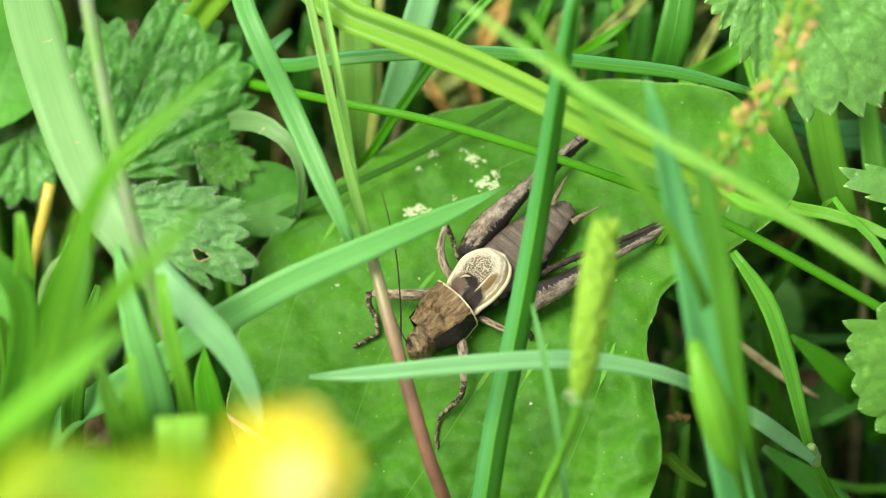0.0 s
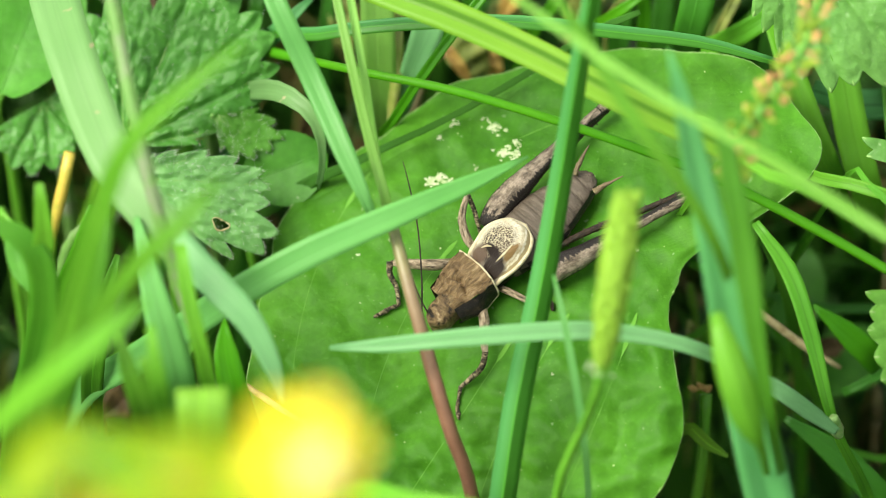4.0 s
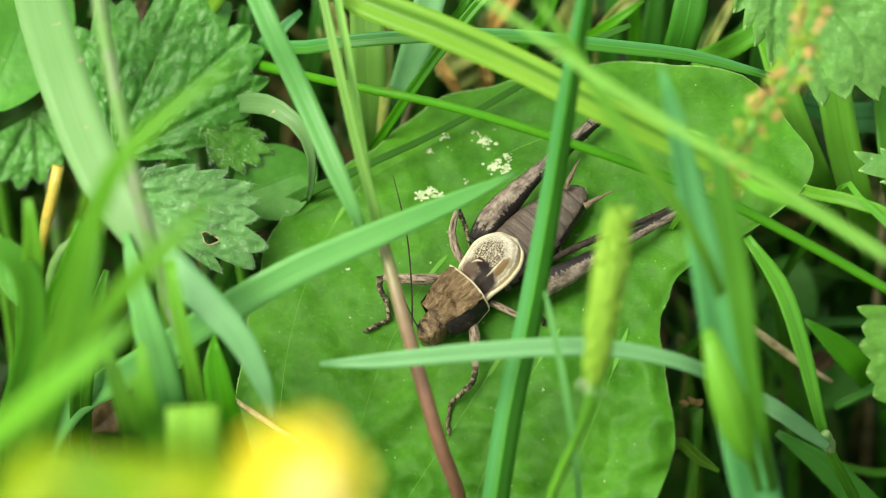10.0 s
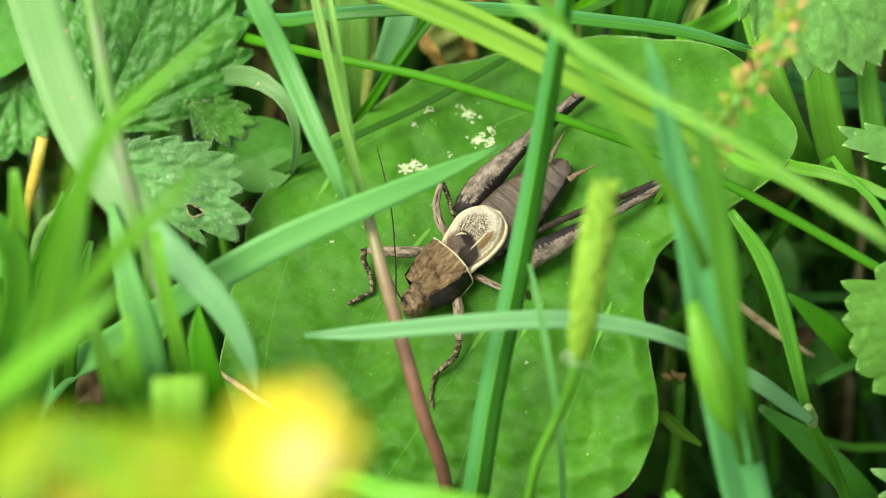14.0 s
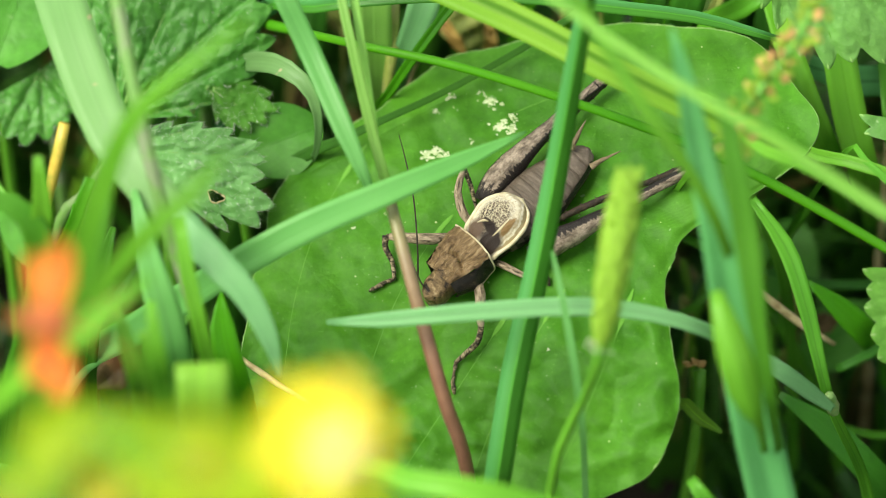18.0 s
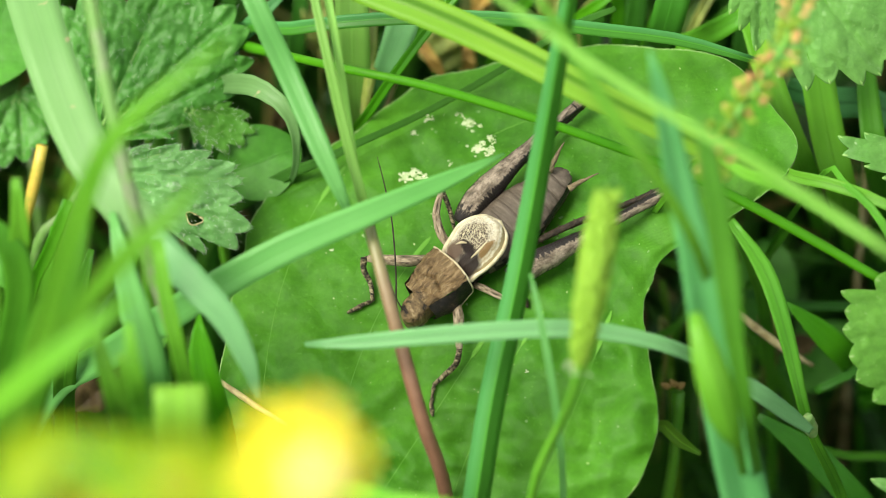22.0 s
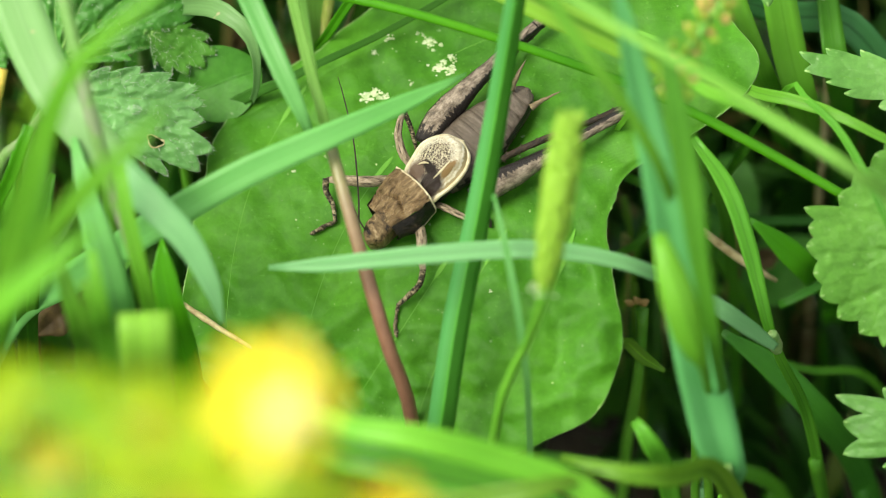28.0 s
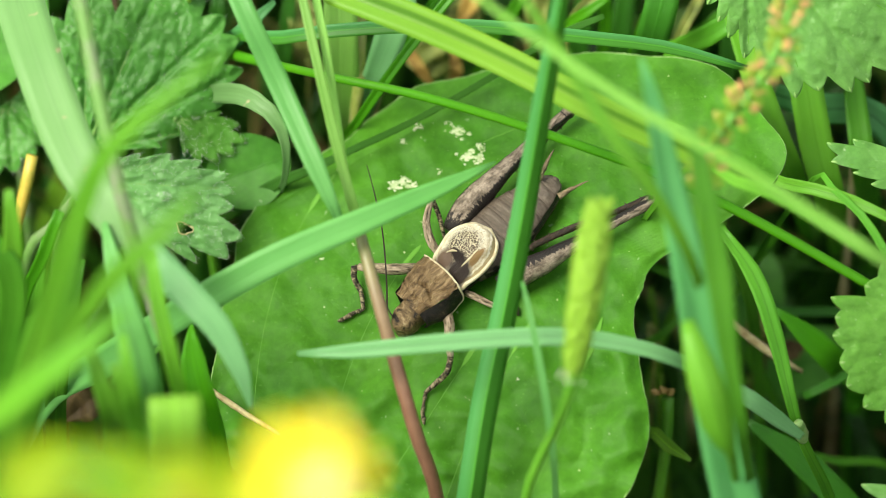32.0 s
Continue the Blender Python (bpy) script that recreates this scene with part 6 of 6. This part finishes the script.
def corolla(hub, size, petal, plant):
    """Two rings of petals round hub."""
    for ringn, (count, reach, rise) in enumerate(((6, 3.2 * size, 0.15), (5, 2.1 * size, 0.6))):
        for k in range(count):
            a = 2 * math.pi * (k + 0.4 * ringn) / count + 0.2
            d = Vector((math.cos(a), math.sin(a), 0))
            s = Vector((-d.y, d.x, 0))
            verts, faces, uvs = [], [], []
            n, m = 8, 6
            for low in (0, 1):
                for i in range(n + 1):
                    q = i / n
                    wd = 1.15 * math.sin(math.pi * (0.12 + 0.74 * q)) ** 0.7 * reach / 3
                    for j in range(m + 1):
                        t = -1 + 2 * j / m
                        p = hub + d * reach * q + s * wd * t + Vector((0, 0, rise * reach * q * (1.2 - q) + 0.3 * t * t - 0.12 * low + 0.3 * ringn))
                        verts.append(at(*p))
                        uvs.append((j / m, q))
            half = (n + 1) * (m + 1)
            for i in range(n):
                for j in range(m):
                    b = i * (m + 1) + j
                    faces.append((b, b + m + 1, b + m + 2, b + 1))
                    faces.append((b + half, b + 1 + half, b + m + 2 + half, b + m + 1 + half))
            link_mesh("petal", verts, faces, uvs, petal, plant)


def yellow_flower():
    petal, centre, lime = flower_materials()
    rnd = random.Random(21)
    hub = Vector((-7.4, -11.1, 120.0))
    plant = thing("yellow_flower", Vector((at(*hub).x, at(*hub).y - 0.02, 0)), "small bright yellow flower with lime green leaflets", "flower")
    corolla(hub, 1.0, petal, plant)
    me = bead("stamen", centre)
    # stamens sit off-centre; their near-white colour stands in for the flower's glare
    for k in range(30):
        a, r = rnd.uniform(0, 6.28), rnd.uniform(0, 0.9)
        p = hub + Vector((r * math.cos(a) + 0.6, r * math.sin(a) - 0.6, 0.9))
        set_bead(me, "stamen", plant, at(*p), OFF + ACROSS * math.cos(a) * 0.3, 0.0008, rnd)
    stem_part([tuple(hub - Vector((0, 0, 0.2))), tuple(hub + Vector((0.4, -3, -4))), tuple(hub + Vector((0.5, -14, -14)))], [0.35, 0.35, 0.4], GREEN_STEM, plant)
    low = Vector((-1.5, -17.4, 112.0))
    bloom = thing("yellow_flower", Vector((at(*low).x, at(*low).y - 0.02, 0)), "smaller half-open yellow flower among the leaflets", "flower")
    corolla(low, 0.6, petal, bloom)
    stem_part([tuple(low - Vector((0, 0, 0.2))), tuple(low + Vector((0.2, -3, -4))), tuple(low + Vector((0.3, -12, -14)))], [0.3, 0.3, 0.35], GREEN_STEM, bloom)
    # leaflets in whorls below and beside the flower
    spots = [(-11.1, -12.1, 112.0), (-14.4, -11.4, 108.0), (-17.7, -12.1, 106.0), (-20.5, -11.6, 104.0), (-19.1, -14.6, 108.0), (-15.1, -14.4, 112.0),
             (-11.3, -14.6, 114.0), (-8.1, -15.4, 116.0), (-22.9, -13.9, 104.0), (-16.5, -17.0, 108.0), (-11.4, -17.6, 112.0),
             (-20.4, -18.0, 106.0), (-5.6, -16.2, 112.0), (-22.3, -16.9, 104.0), (-8.0, -18.2, 112.0), (-3.3, -17.8, 112.0),
             (-12.9, -13.0, 110.0), (-21.8, -12.3, 106.0), (-17.0, -13.4, 108.0), (-13.4, -16.2, 110.0), (-18.6, -16.6, 106.0), (-9.6, -16.6, 113.0), (-24.0, -15.6, 104.0),
             (-23.4, -11.6, 84.0), (-19.6, -12.4, 84.0), (-15.4, -12.6, 86.0)]
    for k, c in enumerate(spots):
        a = rnd.uniform(-0.6, 0.9) + (math.pi if k % 2 else 0)
        d, s = Vector((math.cos(a), math.sin(a), 0)), Vector((-math.sin(a), math.cos(a), 0))
        verts, faces, uvs = [], [], []
        n, m = 8, 6
        length, wide = rnd.uniform(3.6, 5.2), rnd.uniform(1.7, 2.5)
        for low in (0, 1):
            for i in range(n + 1):
                q = i / n
                wd = wide * math.sin(math.pi * (0.05 + 0.9 * q)) ** 0.7 * 0.5 * 1.3
                for j in range(m + 1):
                    t = -1 + 2 * j / m
                    p = Vector(c) + d * length * (q - 0.5) + s * wd * t + Vector((0, 0, 0.35 * abs(t) - 1.2 * (q - 0.4) ** 2 - 0.14 * low))
                    verts.append(at(*p))
                    uvs.append((j / m, q))
        half = (n + 1) * (m + 1)
        for i in range(n):
            for j in range(m):
                b = i * (m + 1) + j
                faces.append((b, b + m + 1, b + m + 2, b + 1))
                faces.append((b + half, b + 1 + half, b + m + 2 + half, b + m + 1 + half))
        link_mesh("leaflet", verts, faces, uvs, lime[k % 6], plant)
        low_end = Vector(c) - d * length * 0.45
        stem_part([tuple(low_end), tuple(low_end.lerp(hub + Vector((0.3, -9, -9)), 0.5)), tuple(hub + Vector((0.4, -12, -12)))], [0.2, 0.22, 0.25], GREEN_STEM, plant, "leaf_stalk", root=False)


yellow_flower()


# ---- dry and coloured odds and ends ----
def lone_stem(line, radii, mat, name, label, category, root=True):
    p = [at(*q) for q in line]
    foot = Vector((p[-1].x, p[-1].y, 0.0))
    t = thing(name, foot, label, category)
    stem_part(line, radii, mat, t, "stem", root, rough=0.3)
    return t


lone_stem([(-29.2, 6.9, -8.0), (-29.9, 4.1, -9.0), (-30.8, 1.1, -11.0), (-31.5, -1.6, -14.0)], [0.42, 0.45, 0.45, 0.45], YELLOW_STEM, "yellow_stalk", "yellowed withered herb stalk", "stalk")
lone_stem([(27.0, -8.9, -12.0), (24.3, -7.3, -11.0), (22.7, -6.1, -10.0), (20.6, -4.7, -9.0), (20.3, -5.1, -24.0)], [0.16, 0.3, 0.34, 0.3, 0.28], STRAW, "dry_straw", "broken piece of dry straw in the grass", "straw")
lone_stem([(-16.46, -9.72, -1.91), (-14.67, -10.92, -1.38), (-13.24, -11.83, -0.75), (-10.59, -13.40, 0.22)], [0.16, 0.24, 0.2, 0.1], STRAW, "dry_straw", "thin dry twig lying on the plantain leaf", "straw", False)
grass_blade([(16.2, -2.7, -20.0), (16.4, -4.0, -20.0), (16.7, -5.7, -21.0)], [0.4, 0.7, 0.4], LIME, "yellowing bit of grass leaf")
lone_stem([(-5.0, 22.1, -9.5), (-5.25, 17.4, -10.0), (-5.45, 12.5, -10.5), (-5.8, 9.6, -12.0)], [0.36, 0.38, 0.4, 0.4], OLIVE_STEM, "yellow_stalk", "thin yellow-green stalk behind the leaf", "stalk")
lone_stem([(-0.2, 17.1, -26.0), (-2.1, 15.0, -26.0), (-4.0, 12.5, -28.0)], [0.3, 0.3, 0.25], STRAW, "dry_straw", "dry straw deep in the grass", "straw")
lone_stem([(30.2, 13.8, -14.0), (31.5, 10.0, -15.0), (31.5, 5.9, -20.0)], [0.2, 0.22, 0.25], STRAW, "dry_straw", "dry straw deep in the grass", "straw")


lone_stem([(-21.0, 9.6, -12.0), (-21.2, 7.5, -12.5), (-21.5, 5.5, -14.0)], [0.8, 0.8, 0.85], GREEN_STEM, "herb_stalk", "smooth green herb stalk between the toothed leaves", "plant")
BRACT = plain_material("bract_tan", [(0.35, 0.18, 0.05), (0.55, 0.34, 0.11), (0.45, 0.40, 0.12)], 900, 0.7)


def bud():
    rnd = random.Random(4)
    plant = thing("seed_bud", at(16, -18, -24), "dark green stalk with a withered tan bud", "plant")
    stem_part([(17.0, -10.8, -9.0), (17.0, -13.1, -10.0), (16.7, -17.0, -13.0), (16.2, -21.4, -18.0)], [0.5, 0.42, 0.42, 0.45], GREEN_STEM, plant)
    me = bead("bract", BRACT)
    for k in range(9):
        a = rnd.uniform(0, 6.28)
        way = ACROSS * (math.cos(a) - 0.5) + UPHILL * abs(math.sin(a)) * 0.6 + OFF * 0.4
        set_bead(me, "bract", plant, at(*(16.8, -10.6, -9.0)) + way * 0.0003, way, rnd.uniform(0.0004, 0.0007), rnd)


bud()


def dead_leaf(centre, heading, length, width, mat, label):
    c, a = Vector(centre), radians(heading)
    d, s = Vector((math.cos(a), math.sin(a), 0)), Vector((-math.sin(a), math.cos(a), 0))
    line = [at(*(c + d * length * (q - 0.5) + Vector((0, 0, 0.8 * math.sin(q * 3))))) for q in (0, 0.33, 0.66, 1)]
    t = tagged(link_mesh("dead_leaf", *ribbon(line, [0.3, width, width, 0.3], fold=0.25, n=20, wavy=0.25), mat, origin=line[0]), label, "dead leaf", "dead leaves in the grass")
    t.matrix_world = Matrix.Translation(line[0])
    p = [line[0], line[0] + Vector((0, 0.004, -line[0].z * 0.5)), Vector((line[0].x, line[0].y + 0.012, -0.001))]
    link_mesh("leaf_stalk", *tube(p, [0.15, 0.15], n=8, sides=6), mat, t)


BROWN = plain_material("dead_leaf_brown", [(0.035, 0.020, 0.007), (0.080, 0.052, 0.014), (0.15, 0.105, 0.030)], 500, 0.75)
AMBER = plain_material("dead_leaf_amber", [(0.16, 0.09, 0.02), (0.40, 0.26, 0.05), (0.48, 0.40, 0.09)], 420, 0.7)
OLIVE = plain_material("dead_leaf_olive", [(0.08, 0.11, 0.02), (0.19, 0.24, 0.04), (0.30, 0.29, 0.07)], 420, 0.7)
for spot in (((-1.2, 13.9, -20.0), 125, 4.0, 0.9), ((3.2, 19.3, -24.0), 62, 5.0, 1.5), ((1.6, 13.9, -24.0), 100, 2.4, 1.2), ((-20.3, 20.5, -14.0), 80, 5.0, 1.6)):
    dead_leaf(*spot, AMBER, "amber withered leaf behind the plantain")
for spot in (((-0.4, 14.6, -23.0), 140, 4.0, 3.0), ((2.2, 17.2, -25.0), 70, 5.0, 2.6), ((12.6, 19.3, -16.0), 40, 7.0, 1.0), ((19.0, 17.4, -16.0), 62, 6.0, 0.8), ((8.5, 18.5, -24.0), 60, 5.0, 2.4), ((-9.6, 17.0, -22.0), 95, 5.0, 2.4), ((24.5, -5.5, -22.0), 80, 4.0, 2.0), ((16.3, -6.5, -18.0), 100, 2.2, 0.9), ((-22.7, -11.3, -10.0), 100, 4.0, 1.6)):
    dead_leaf(*spot, OLIVE, "olive withered leaf behind the plantain")
for spot in (((6.7, 13.5, -26.0), 150, 4.5, 2.0), ((24.0, 8.8, -26.0), 20, 2.5, 1.6),
             ((26.6, -7.6, -24.0), 10, 3.0, 1.6), ((-12.1, 9.6, -24.0), 60, 3.0, 1.4),
             ((-24.5, 17.7, -18.0), 60, 4.0, 1.6), ((-24.9, -10.7, -8.0), 40, 5.0, 2.6)):
    dead_leaf(*spot, BROWN, "brown withered leaf down in the grass")


# ---- the butterfly that flits past ----
def butterfly():
    wing_mat = plain_material("butterfly_orange", [(0.42, 0.075, 0.008), (0.60, 0.135, 0.015), (0.68, 0.20, 0.03)], 500, 0.6)
    dark = plain_material("butterfly_brown", [(0.28, 0.07, 0.015), (0.45, 0.13, 0.03)], 900, 0.8)
    fly = thing("butterfly", Vector((0, 0, 0)), "small orange butterfly flying past", "butterfly")
    verts, faces, uvs = tube([Vector((0, y * 0.001, 0)) for y in (-3.2, -1.5, 0.4, 2.2, 3.0)], [0.2, 0.7, 1.0, 0.9, 0.3], n=16, sides=9)
    link_mesh("body", verts, faces, uvs, dark, fly)
    for s in (-1, 1):
        for name, tip, back, wide in (("fore_wing", 4.4, 1.4, 2.8), ("hind_wing", 3.4, -1.6, 2.8)):
            verts, faces, uvs = [], [], []
            n, k = 10, 8
            for low in (0, 1):
                for i in range(n + 1):
                    q = i / n
                    half = wide * 0.5 * math.sin(math.pi * (0.10 + 0.82 * q)) ** 0.7
                    for j in range(k + 1):
                        t = -1 + 2 * j / k
                        verts.append(Vector((s * (0.3 + tip * q), back * q + half * t, 0.5 + 0.3 * math.sin(q * 3) - 0.08 * low)) * 0.001)
                        uvs.append((q, j / k))
            half_n = (n + 1) * (k + 1)
            for i in range(n):
                for j in range(k):
                    b = i * (k + 1) + j
                    faces.append((b, b + k + 1, b + k + 2, b + 1))
                    faces.append((b + half_n, b + 1 + half_n, b + k + 2 + half_n, b + k + 1 + half_n))
            link_mesh(name, verts, faces, uvs, wing_mat, fly)
        link_mesh("antenna", *tube([Vector((s * 0.0002, 0.003, 0.0002)), Vector((s * 0.001, 0.005, 0.001)), Vector((s * 0.0018, 0.0068, 0.0015))], [0.05, 0.05, 0.12], n=10, sides=5), dark, fly)
    return fly


flier = butterfly()


def motions():
    # the butterfly sits low in the grass, darts up past the lens and away
    def heading(p, turn, bank):
        frame_of = Matrix((UPHILL, OFF, ACROSS)).transposed().to_4x4()
        return Matrix.Translation(at(*p)) @ frame_of @ pose(0, 0, 0, bank, 0, turn)

    rest = heading((-62, -60, 60), 10, 20)
    walk(flier, [(0.0, rest), (17.80, rest), (17.90, heading((-29.2, -20.3, 74.0), 8, 40)), (18.00, heading((-24.9, -6.1, 74.0), 4, 38)),
                 (18.10, heading((-23.4, 3.8, 74.0), 14, 38)), (18.20, heading((-26.7, 26.1, 74.0), 20, 25)), (18.60, heading((-90, 120, 150), 40, 40)),
                 (19.60, heading((-300, 500, 300), 60, 50)), (32.0, heading((-320, 520, 300), 70, 60))])
    # the wings rub in two short chirps
    still = wing_over.matrix_basis.copy()
    low = wing_under.matrix_basis.copy()
    for part, home, way in ((wing_over, still, 1), (wing_under, low, -1)):
        rows = [(0.0, home)]
        for start in (16.43, 31.43):
            rows.append((start, home))
            for k in range(1, 5):
                rows.append((start + k / 30, home @ pose(0, 0, 0, way * (7 if k % 2 else -2), way * (5 if k % 2 else 0), way * (8 if k % 2 else -3))))
            rows.append((start + 5 / 30, home))
        rows.append((32.0, home))
        walk(part, rows)


motions()
